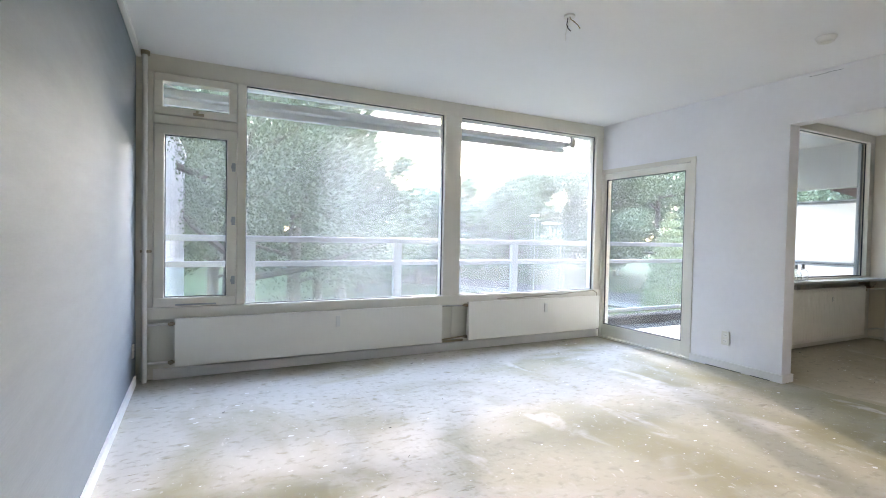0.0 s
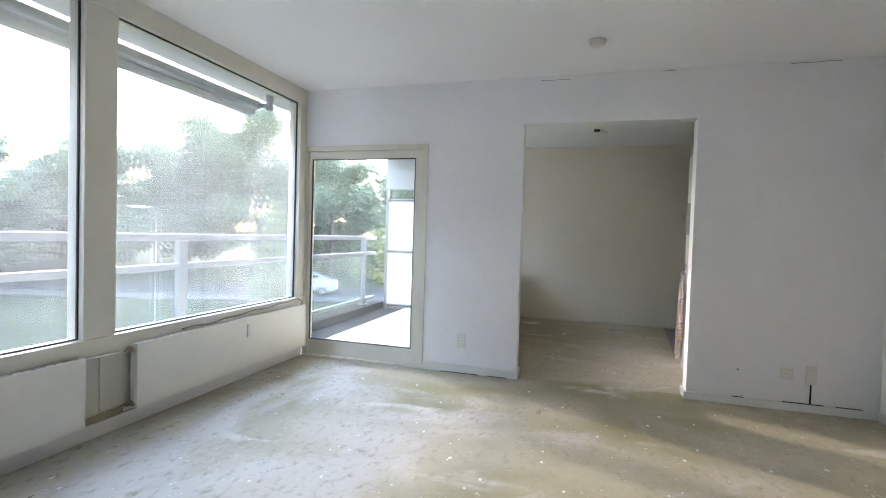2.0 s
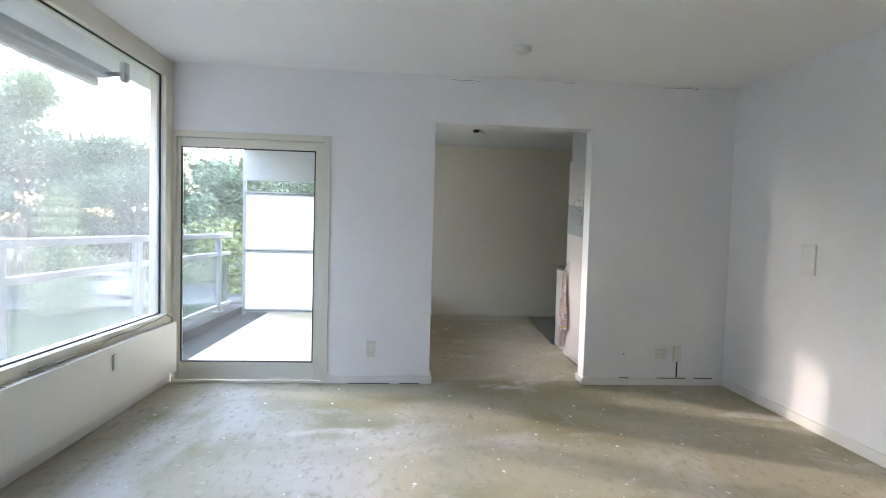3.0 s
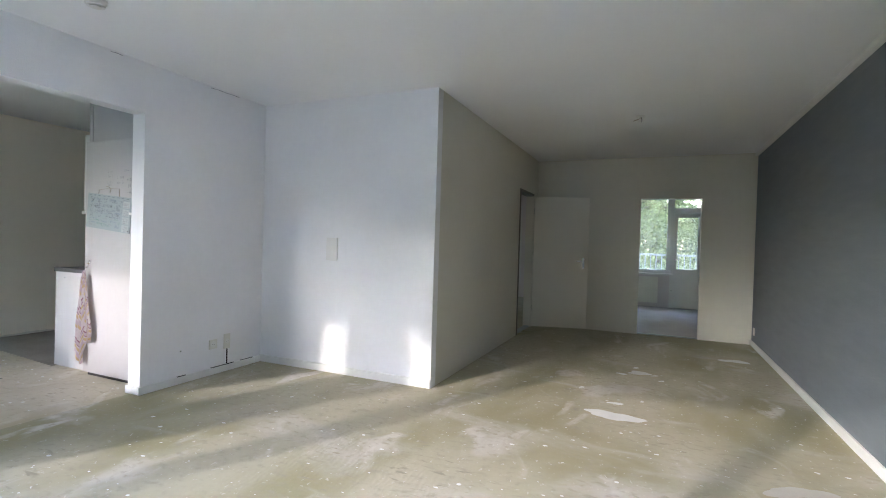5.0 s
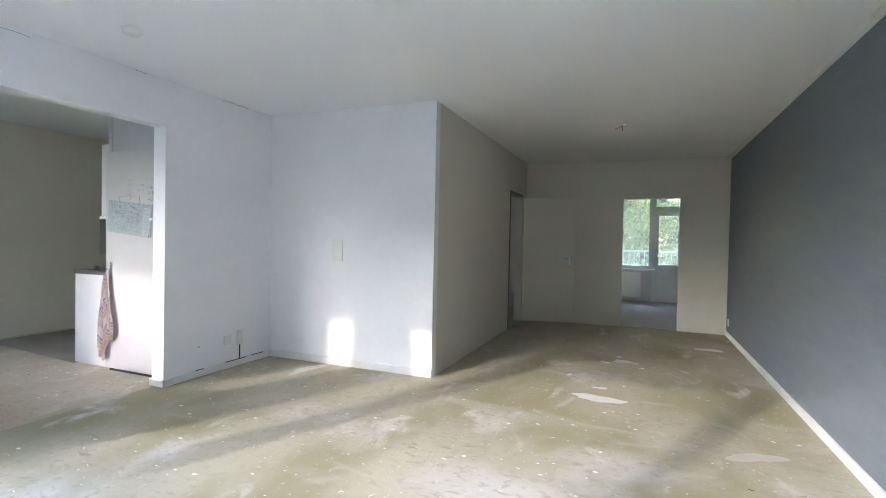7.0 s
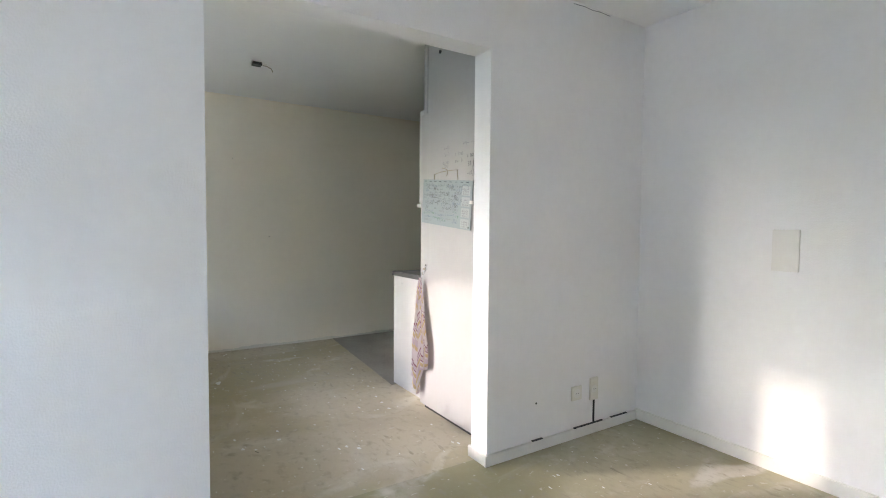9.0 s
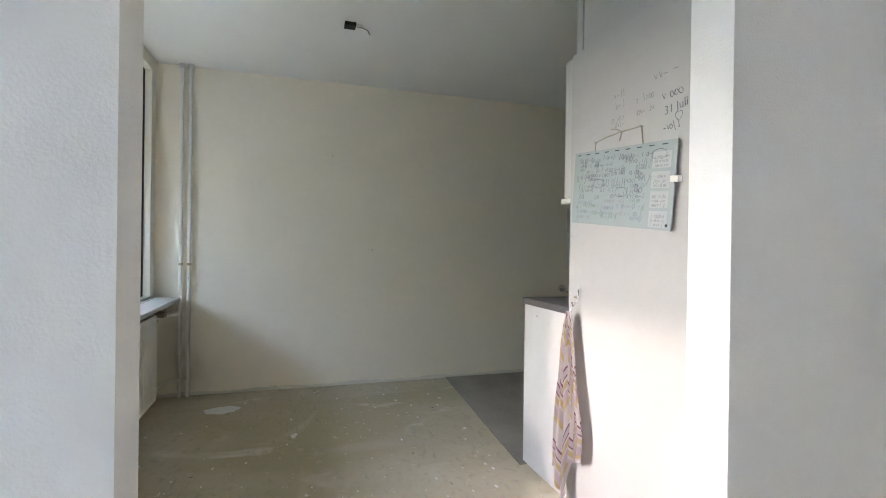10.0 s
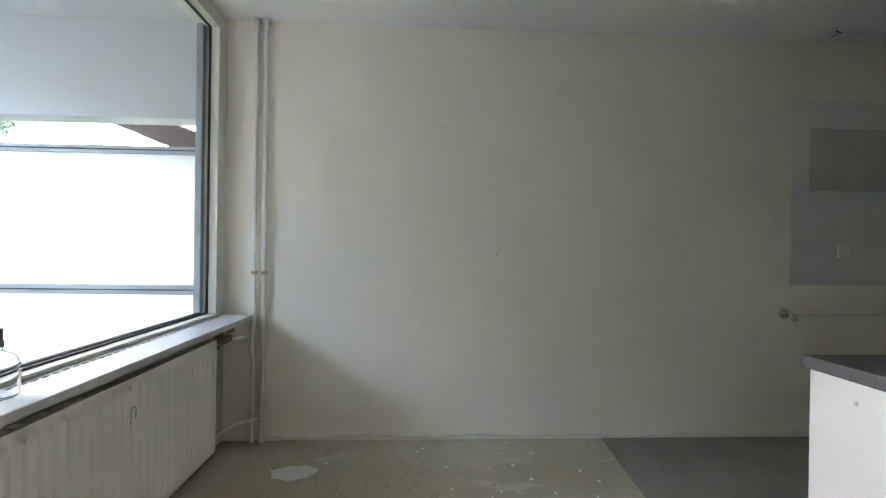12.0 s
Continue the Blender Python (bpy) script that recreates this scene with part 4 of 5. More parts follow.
# whiteboard, hung a little askew, leaning on its clips
def writing(bm, x, z, w, h, rng, y, stroke=0.002):
    """An unreadable scribble: loose loops and hooks in a w by h line."""
    cx, base = x, z - h * 0.3
    ring_ = [(0.5 + 0.45 * math.cos(q * 0.9 + 1.2), 0.32 + 0.32 * math.sin(q * 0.9 + 1.2)) for q in range(8)]
    shapes = (ring_, ring_ + [(0.9, 0.0)], [(0.2, 1.05), (0.15, 0.0), (0.5, 0.05)], [(0.8, 0.6), (0.3, 0.55), (0.2, 0.25), (0.75, 0.0)],
              [(0.1, 0.0), (0.15, 0.6), (0.6, 0.62), (0.75, 0.0)], [(0.1, 0.6), (0.45, 0.05), (0.85, 0.65)], [(0.0, 0.3), (0.9, 0.34)], [(0.7, 1.0), (0.55, 0.1), (0.2, -0.3)])
    while cx < x + w:
        lw, lean = h * rng.uniform(0.4, 0.7), rng.uniform(0.05, 0.22)
        pts = [(cx + lw * (u + rng.uniform(-0.08, 0.08)) + lean * h * v, base + h * (v + rng.uniform(-0.05, 0.05))) for u, v in rng.choice(shapes)]
        for (px, pz), (qx, qz) in zip(pts, pts[1:]):
            d = Vector((qx - px, 0, qz - pz))
            if d.length > 1e-5:
                side = Vector((-d.z, 0, d.x)).normalized() * stroke * 0.5
                bm.faces.new([bm.verts.new(p) for p in (Vector((px, y, pz)) - side, Vector((qx, y, qz)) - side, Vector((qx, y, qz)) + side, Vector((px, y, pz)) + side)])
        cx += lw * rng.uniform(0.95, 1.3) + (h * 0.5 if rng.random() < 0.18 else 0)


def lettering(text, size, mat, parent, m, name="lettering", thick=0.0):
    cu = bpy.data.curves.new(name, "FONT")
    cu.body, cu.size, cu.extrude, cu.offset = text, size, 0.0004, thick
    tmp = bpy.data.objects.new(name, cu)
    scene.collection.objects.link(tmp)
    me = bpy.data.meshes.new_from_object(tmp.evaluated_get(bpy.context.evaluated_depsgraph_get()))
    bpy.data.objects.remove(tmp)
    me.materials.clear()
    me.materials.append(mat)
    o = new(name, me)
    o.parent = parent
    o.matrix_basis = m
    return o


wb = thing("whiteboard", (5.74, PY + 0.012, 1.46), "pale glass whiteboard full of handwriting hanging askew", "whiteboard")
wb.matrix_basis = pose(5.726, PY + 0.012, 1.436, 0, 0, 180) @ pose(0, 0, 0, 0, 5.4, 0)
BW, BH = 0.582, 0.296
own = []
own.append(part("board", boxes((-BW / 2, BW / 2, -0.004, 0.001, -BH / 2, BH / 2), bevel=0.001), WHITEBOARD, wb))
rng = random.Random(5)
for row in range(12):
    x = -BW / 2 + rng.uniform(0.015, 0.05)
    while x < BW / 2 - 0.15:
        bm = bmesh.new()
        w = rng.uniform(0.03, 0.10)
        z = BH / 2 - 0.040 - row * 0.0205 + rng.uniform(-0.006, 0.006)
        writing(bm, x, z, w, rng.uniform(0.014, 0.024), rng, -0.0048, 0.0019)
        own.append(part("scribble", bm, (PENCIL, PENCIL, BLUEINK, PENCIL)[rng.randrange(4)] if row < 8 else (BLUEINK, FADED, GREENINK)[rng.randrange(3)], wb))
        x += w + rng.uniform(0.006, 0.028) + (0.05 if rng.random() < 0.08 + 0.015 * row else 0)
for cx, cz in ((-0.11, 0.015), (0.03, -0.02), (0.215, 0.105)):
    bm = bmesh.new()
    for k in range(24):
        a, c = k * math.pi / 12, (k + 1) * math.pi / 12
        bm.faces.new([bm.verts.new((cx + (0.034 + d) * math.cos(q), -0.0049, cz + (0.016 + d) * math.sin(q))) for q, d in ((a, 0), (c, 0), (c, 0.0022), (a, 0.0022))])
    own.append(part("drawn_ring", bm, PENCIL, wb))
for i in range(9):
    bm = boxes((-BW / 2 + 0.02 + i * 0.062, -BW / 2 + 0.045 + i * 0.062, -0.0048, -0.0042, BH / 2 - 0.014, BH / 2 - 0.010))
    own.append(part("printed_mark", bm, INK, wb))
for i in range(4):
    z = BH / 2 - 0.035 - i * 0.066
    own.append(part("paper_note", boxes((BW / 2 - 0.105, BW / 2 - 0.02, -0.0049, -0.0043, z - 0.055, z)), NOTE, wb))
    bm = bmesh.new()
    for k in range(3):
        writing(bm, BW / 2 - 0.095, z - 0.018 - k * 0.015, 0.06, 0.012, rng, -0.0054)
    own.append(part("scribble", bm, FADED, wb))
own.append(part("corner_mark", rods([(BW / 2 - 0.02, -0.0052, -BH / 2 + 0.016), (BW / 2 - 0.02, -0.0044, -BH / 2 + 0.016)], 0.0055, 12), BLACK, wb))
own.append(part("clip", boxes((BW / 2 - 0.012, BW / 2 + 0.022, -0.012, 0.004, 0.01, 0.03), bevel=0.002), PLASTIC, wb, "white plastic clip"))
for o in own:
    o.matrix_parent_inverse = Matrix()
for txt, size, x, z in (("10 Juli", 0.034, 0.0, 0.10), ("10", 0.036, -0.235, 0.085), ("24", 0.034, -0.15, 0.085), ("5 50", 0.032, -0.02, 0.052), ("13", 0.036, -0.19, 0.03), ("Bo", 0.042, 0.10, 0.03), ("Bo", 0.042, 0.10, -0.02)):
    lettering(txt, size, PENCIL, wb, pose(x, -0.0052, z, 90, 6, 0), thick=-0.0009)


cord = thing("hanging_cord", (5.72, PY + 0.006, 1.67), "thin brown cord on nails above the whiteboard", "cord")
part("string", rods([(5.875, PY + 0.008, 1.575), (5.87, PY + 0.008, 1.633), (5.79, PY + 0.008, 1.640), (5.709, PY + 0.008, 1.641), (5.602, PY + 0.008, 1.637), (5.592, PY + 0.008, 1.561)], 0.0022, 6), CORD, cord)
part("string", rods([(5.775, PY + 0.008, 1.664), (5.74, PY + 0.009, 1.657), (5.709, PY + 0.008, 1.641), (5.722, PY + 0.008, 1.609)], 0.0022, 6), CORD, cord)
part("nail", rods([(5.602, PY, 1.637), (5.602, PY + 0.014, 1.637)], 0.003, 8), CHROME, cord)
part("nail", rods([(5.87, PY, 1.633), (5.87, PY + 0.014, 1.633)], 0.003, 8), CHROME, cord)

# marker writing on the cupboard side itself
lettering("31 Juli", 0.042, PENCIL, tall, tall.matrix_basis.inverted() @ pose(5.50, PY + 0.001, 1.649, 90, -5, 180), thick=-0.0006)
for x, z, w, h, mat in ((5.46, 1.712, 0.085, 0.030, PENCIL), (5.467, 1.605, 0.07, 0.026, PENCIL), (5.49, 1.79, 0.10, 0.034, FADED), (5.59, 1.735, 0.08, 0.026, FADED), (5.585, 1.69, 0.075, 0.026, FADED), (5.735, 1.785, 0.06, 0.024, FADED), (5.73, 1.745, 0.05, 0.024, FADED), (5.74, 1.695, 0.075, 0.026, FADED), (5.735, 1.672, 0.06, 0.020, FADED)):
    bm = bmesh.new()
    writing(bm, x - w / 2, z, w, h, rng, PY + 0.0008, 0.0026)
    part("scribble", bm, mat, tall)
bm = bmesh.new()
for k in range(24):
    a, c = k * math.pi / 12, (k + 1) * math.pi / 12
    bm.faces.new([bm.verts.new((5.437 + (1 + d) * 0.014 * math.sin(q) ** 3, PY + 0.0008, 1.633 + (1 + d) * 0.0011 * (13 * math.cos(q) - 5 * math.cos(2 * q) - 2 * math.cos(3 * q) - math.cos(4 * q)))) for q, d in ((a, 0), (c, 0), (c, 0.16), (a, 0.16))])
part("drawn_heart", bm, PENCIL, tall)


# towel on its hook
def towel():
    t = thing("tea_towel", (5.99, PY + 0.03, 0.95), "striped purple and ochre tea towel hanging from a hook", "towel")
    bm = bmesh.new()
    uv = bm.loops.layers.uv.new("UVMap")
    nu, nv, grid = 44, 30, []
    for j in range(nv + 1):
        v = j / nv
        w = 0.016 + 0.100 * min(1, v * 1.15) ** 0.85
        row = []
        for i in range(nu + 1):
            u = i / nu
            # gathered at the hook, opening into four hanging folds; one tail hangs lower
            fold = math.sin(u * 25 + 0.8 * math.sin(v * 3)) * (0.007 + 0.016 * v)
            x = 6.005 - w + 2 * w * u + 0.008 * math.sin(v * 5 + u) + 0.008 * v
            y = PY + 0.036 + fold + 0.003 * math.sin(v * 13 + u * 6)
            drop = min(1, max(0, (u - 0.42) / 0.16))
            length = 0.57 + 0.07 * math.sin(u * 3.6) + 0.19 * drop * drop * (3 - 2 * drop) + 0.012 * math.sin(u * 11)
            row.append(bm.verts.new((x, y, 0.930 - length * v)))
        grid.append(row)
    for j in range(nv):
        for i in range(nu):
            f = bm.faces.new((grid[j][i], grid[j][i + 1], grid[j + 1][i + 1], grid[j + 1][i]))
            for lp, (a, c) in zip(f.loops, ((i, j), (i + 1, j), (i + 1, j + 1), (i, j + 1))):
                lp[uv].uv = (c / nv * 1.7 + 0.34 * ((a / nu * 3.0 + 0.3) % 1.0) + 0.02 * math.sin(a * 0.7), a / nu * 0.1)
    bmesh.ops.solidify(bm, geom=bm.faces[:], thickness=0.004)
    part("cloth", bm, CLOTH, t, "", True)
    part("loop", rods([(6.005, PY + 0.03, 0.93), (5.985, PY + 0.028, 0.965), (6.01, PY + 0.03, 0.93)], 0.003, 6), CLOTH, t)


towel()
hk = thing("wall_hook", (5.985, PY, 1.0), "small chrome hook on a clear plate", "hook")
part("plate", boxes((5.973, 5.997, PY, PY + 0.003, 0.985, 1.035), bevel=0.001), PANEL, hk)
part("hook", rods([(5.985, PY + 0.004, 1.025), (5.985, PY + 0.006, 0.98), (5.985, PY + 0.03, 0.955), (5.985, PY + 0.036, 0.975)], 0.004, 8), CHROME, hk, "", True)
part("peg", rods([(5.985, PY + 0.003, 0.992), (5.998, PY + 0.016, 0.992)], 0.004, 10), BRASS, hk, "", True)


DARKPUMP = material("grey_pump_plastic", (0.10, 0.105, 0.11), 0.3, var=0.1, bump=0)


# pump bottles on the sill
def bottle(x, y, s=1.0):
    z0 = 0.7855
    b = thing("spray_bottle", (x, y, z0), "clear wide glass bottle with a dark pump cap", "bottle", "bottles on the sill")
    bm = bmesh.new()
    prof = [(0.0, 0.0), (0.046, 0.0), (0.052, 0.006), (0.053, 0.05), (0.052, 0.088), (0.046, 0.106), (0.034, 0.118), (0.016, 0.126), (0.014, 0.138)]
    n = 20
    rings = [[bm.verts.new((x + s * r * math.cos(2 * math.pi * k / n), y + s * r * math.sin(2 * math.pi * k / n), z0 + s * z)) for k in range(n)] for r, z in prof[1:]]
    for a, c in zip(rings, rings[1:]):
        for k in range(n):
            bm.faces.new((a[k], a[(k + 1) % n], c[(k + 1) % n], c[k]))
    bm.faces.new(rings[0][::-1])
    bmesh.ops.recalc_face_normals(bm, faces=bm.faces[:])
    bmesh.ops.solidify(bm, geom=bm.faces[:], thickness=0.0035)
    part("glass_body", bm, BOTTLE, b, "", True)
    cap = rods([(x, y, z0 + s * 0.136), (x, y, z0 + s * 0.152)], 0.017 * s, 16)
    part("collar", cap, DARKPUMP, b, "", True)
    part("pump_head", rods([(x, y, z0 + s * 0.152), (x, y, z0 + s * 0.186)], 0.014 * s, 14), DARKPUMP, b, "", True)
    part("nozzle", rods([(x, y, z0 + s * 0.172), (x - 0.018 * s, y - 0.008, z0 + s * 0.172)], 0.004 * s, 8), BLACK, b)
    part("dip_tube", rods([(x, y, z0 + s * 0.135), (x + 0.008, y, z0 + s * 0.012)], 0.003 * s, 8), PLASTIC, b)


bottle(6.735, 4.03)
bottle(6.60, 4.03, 0.97)
bottle(6.47, 4.03, 0.98)

def crack(points, w):
    bm = bmesh.new()
    for (y0, z0), (y1, z1) in zip(points, points[1:]):
        bm.faces.new([bm.verts.new(p) for p in ((XP - 0.0015, y0, z0), (XP - 0.0015, y1, z1), (XP - 0.0015, y1, z1 + w), (XP - 0.0015, y0, z0 + w))])
    tagged(link("wall_crack", bm, FADED), "fine dark crack in the plaster under the ceiling", "crack", kind="structure")


crack([(1.10, 2.586), (1.19, 2.589), (1.26, 2.584), (1.33, 2.588), (1.42, 2.583)], 0.004)
crack([(2.20, 2.585), (2.24, 2.588), (2.29, 2.584)], 0.004)
crack([(3.00, 2.563), (3.08, 2.567), (3.16, 2.564), (3.24, 2.568)], 0.003)

# ---- floor: filler patches and paint specks ----
def blot(name, x, y, rx, ry, seed, label, turn=0.0, mat=FILLER, wild=1.0):
    r = random.Random(seed)
    n = 28
    ph = [r.uniform(0, 6.28) for _ in range(4)]
    bm = bmesh.new()
    ringv = []
    for k in range(n):
        a = 2 * math.pi * k / n
        f = 1 + wild * (0.22 * math.sin(2 * a + ph[0]) + 0.16 * math.sin(3 * a + ph[1])) + 0.06 * math.sin(7 * a + ph[2]) + r.uniform(-0.05, 0.05)
        px, py = rx * f * math.cos(a), ry * f * math.sin(a)
        ringv.append(bm.verts.new((x + px * math.cos(turn) - py * math.sin(turn), y + px * math.sin(turn) + py * math.cos(turn), 0.0045)))
    bm.faces.new(ringv)
    return tagged(link(name, bm, mat), label, "filler patch", "filler patches on the floor")


blot("filler_patch", 1.70, 0.70, 0.19, 0.095, 3, "white floor filler patch on the screed", -0.12, wild=0.6)
blot("filler_patch", 1.708, 0.385, 0.06, 0.03, 9, "small white floor filler patch on the screed", 0.3)
blot("filler_patch", 0.585, -1.865, 0.13, 0.09, 4, "small white floor filler patch near the end wall")
blot("filler_patch", 1.558, -0.74, 0.12, 0.06, 6, "faint white floor filler patch in the passage part")
for q, (x, y, a, c) in enumerate(((1.72, -0.62, 0.05, 0.03), (1.42, -0.70, 0.04, 0.02), (1.60, -0.95, 0.035, 0.03), (1.36, -0.52, 0.03, 0.02), (2.02, 0.06, 0.04, 0.02))):
    blot("filler_patch", x, y, a, c, 30 + q, "tiny white filler flake on the screed", 0.4 * q)
blot("filler_patch", 7.975, 3.542, 0.088, 0.115, 5, "oval white filler patch on the kitchen floor", wild=0.35)
blot("filler_patch", 0.72, 1.46, 0.16, 0.07, 8, "grey filler patch beside the grey wall", 0.4, material("grey_filler", (0.475, 0.46, 0.41), 0.8, var=0.05, scale=9))
blot("filler_patch", 7.35, 3.05, 0.04, 0.02, 12, "tiny white filler patch on the kitchen floor")

bm = bmesh.new()
rng = random.Random(21)
for k in range(900):
    if k < 470:
        x, y = rng.uniform(0.4, 5.0), rng.uniform(0.9, 5.3)
    elif k < 740:
        x, y = rng.uniform(5.3, 8.3), rng.uniform(1.9, 4.0)
    else:
        x, y = rng.uniform(0.4, 3.1), rng.uniform(-3.0, 0.9)
    r0 = rng.choice((0.003, 0.004, 0.005, 0.006, 0.008, 0.012))
    a0, e = rng.uniform(0, 6.28), rng.uniform(0.35, 1.0)
    vs = []
    for q in range(7):
        a = a0 + q * 2 * math.pi / 7
        rr_ = r0 * rng.uniform(0.7, 1.3)
        vs.append(bm.verts.new((x + rr_ * math.cos(a) * 1.3, y + rr_ * math.sin(a) * e, 0.0042)))
    bm.faces.new(vs)
tagged(link("paint_specks", bm, FILLER), "scattered dried white paint specks on the floor", "paint specks", kind="stuff")
bm = bmesh.new()
for k in range(26):
    x, y, a, s = rng.uniform(0.5, 8.2), rng.uniform(1.9, 5.2), rng.uniform(0, 6.28), rng.uniform(0.008, 0.03)
    if 5.1 < x < 5.3 or (x > 5.2 and y > 4.0):
        continue
    rod(bm, (x, y, 0.004), (x + s * math.cos(a), y + s * math.sin(a), 0.004), 0.0016, n=5)
tagged(link("floor_crumbs", bm, BLACK), "small dark crumbs and scraps on the floor", "crumbs", kind="stuff")

# ---- balcony ----
RY = 6.20
rail = thing("balcony_railing", (4.0, RY, 0.09), "grey aluminium balcony railing with glass panels", "railing")
part("top_rail", boxes((-0.5, 8.36, RY - 0.04, RY + 0.03, 1.115, 1.175), bevel=0.01), ALU, rail)
POSTS = (-0.45, 1.13, 2.70, 4.32, 5.93, 7.93)
for x in POSTS:
    p = part("post", boxes((x - 0.045, x + 0.045, RY - 0.035, RY + 0.025, 0.09, 1.113), bevel=0.006), ALU, rail)
    part("foot_plate", boxes((x - 0.07, x + 0.07, RY - 0.06, RY + 0.05, 0.09, 0.10), bevel=0.002), ALU, p)
for a, c in zip(POSTS, POSTS[1:] + (8.38,)):
    part("mid_rail", boxes((a + 0.047, c - 0.047, RY - 0.025, RY + 0.02, 0.865, 0.92), bevel=0.006), ALU, rail)
    part("bottom_rail", boxes((a + 0.047, c - 0.047, RY - 0.02, RY + 0.02, 0.14, 0.19), bevel=0.006), ALU, rail)
    g = part("glass_panel", boxes((a + 0.06, c - 0.06, RY - 0.005, RY + 0.005, 0.19, 0.865)), GLASS_RAIL, rail)
    g.visible_shadow = False

scr = thing("privacy_screen", (8.42, 5.1, 0), "white opaque privacy screen in a grey frame", "privacy screen")
part("upper_panel", boxes((8.41, 8.43, 4.218, 5.99, 0.958, 1.752)), SCREEN, scr)
part("lower_panel", boxes((8.41, 8.43, 4.218, 5.99, 0.06, 0.90)), SCREEN, scr)
for z0, z1 in ((0.01, 0.06), (0.90, 0.958), (1.752, 1.802)):
    part("cross_rail", boxes((8.395, 8.445, 4.218, 5.99, z0, z1), bevel=0.006), ALU, scr)
    part("rail_groove", boxes((8.390, 8.3945, 4.218, 5.99, (z0 + z1) / 2 - 0.004, (z0 + z1) / 2 + 0.004)), RUBBER, scr)
for y in (5.99,):
    part("upright", boxes((8.39, 8.45, y, y + 0.04, -0.02, 1.985), bevel=0.005), ALU, scr)

BLIND = material("pale_grey_blind", (0.62, 0.64, 0.65), 0.6, var=0.04, scale=3, bump=0.02)
awn = thing("sun_blind", (2.5, 5.86, 2.3), "rolled-up grey sun blind outside the window", "blind")
part("cassette", boxes((0.26, 4.86, 5.80, 5.92, 2.365, 2.43), bevel=0.02), BLIND, awn)
part("front_bar", boxes((0.28, 4.84, 5.87, 5.93, 2.30, 2.36), bevel=0.012), BLIND, awn)
part("rolled_fabric", rods([(0.30, 5.86, 2.40), (4.82, 5.86, 2.40)], 0.038, 16), RENDER, awn, "", True)
for x in (0.31, 4.80):
    part("arm", boxes((x - 0.02, x + 0.02, 5.67, 5.88, 2.37, 2.40), bevel=0.004), ALU, awn)
    part("wall_bracket", boxes((x - 0.03, x + 0.03, 5.66, 5.70, 2.33, 2.47), bevel=0.004), ALU, awn)

# ---- outdoors ----
GZ = -3.0
structure("ground", boxes((-600, 600, -600, 600, GZ - 0.4, GZ)), GRASS, "wide lawn around the building", "ground")
rn = Vector((0.94, 0.34, 0))
rt = Vector((-0.34, 0.94, 0))


def strip(name, d0, d1, z, mat, label, cat, z0=GZ - 0.1):
    bm = boxes((d0, d1, -140, 140, z0, z), bevel=0)
    o = structure(name, bm, mat, label, cat)
    o.matrix_basis = Matrix(((rn.x, rt.x, 0, 0), (rn.y, rt.y, 0, 0), (0, 0, 1, 0), (0, 0, 0, 1)))
    return o


strip("road", 32.5, 39, GZ + 0.02, ASPHALT, "asphalt street beyond the lawn", "road")
strip("pavement", 30.3, 32.5, GZ + 0.12, PAVING, "grey paved footpath with a kerb", "pavement")


def leaves(name, mat, parent, spots, n, size, seed):
    """A crown of many small leaf clumps scattered round the given spots (centre, spread)."""
    r = np.random.default_rng(seed)
    cs = np.array([s[:3] for s in spots])
    sp = np.array([s[3] for s in spots])
    pick = r.integers(0, len(spots), n)
    d = r.normal(size=(n, 3))
    d /= np.linalg.norm(d, axis=1)[:, None]
    rad = r.random(n) ** 0.45
    c = cs[pick] + d * (rad * sp[pick])[:, None] * np.array([1, 1, 0.75])
    u = r.normal(size=(n, 3))
    u /= np.linalg.norm(u, axis=1)[:, None]
    v = np.cross(u, r.normal(size=(n, 3)))
    v /= np.linalg.norm(v, axis=1)[:, None]
    s = (size * r.uniform(0.5, 1.3, n))[:, None]
    vs = np.stack([c - u * s, c - v * s * 0.55, c + u * s, c + v * s * 0.55], 1).reshape(-1, 3)
    me = bpy.data.meshes.new(name)
    me.from_pydata(vs.tolist(), [], np.arange(4 * n).reshape(-1, 4).tolist())
    me.materials.append(mat)
    o = new(name, me)
    o.parent = parent
    o.matrix_parent_inverse = parent.matrix_basis.inverted()
    return o


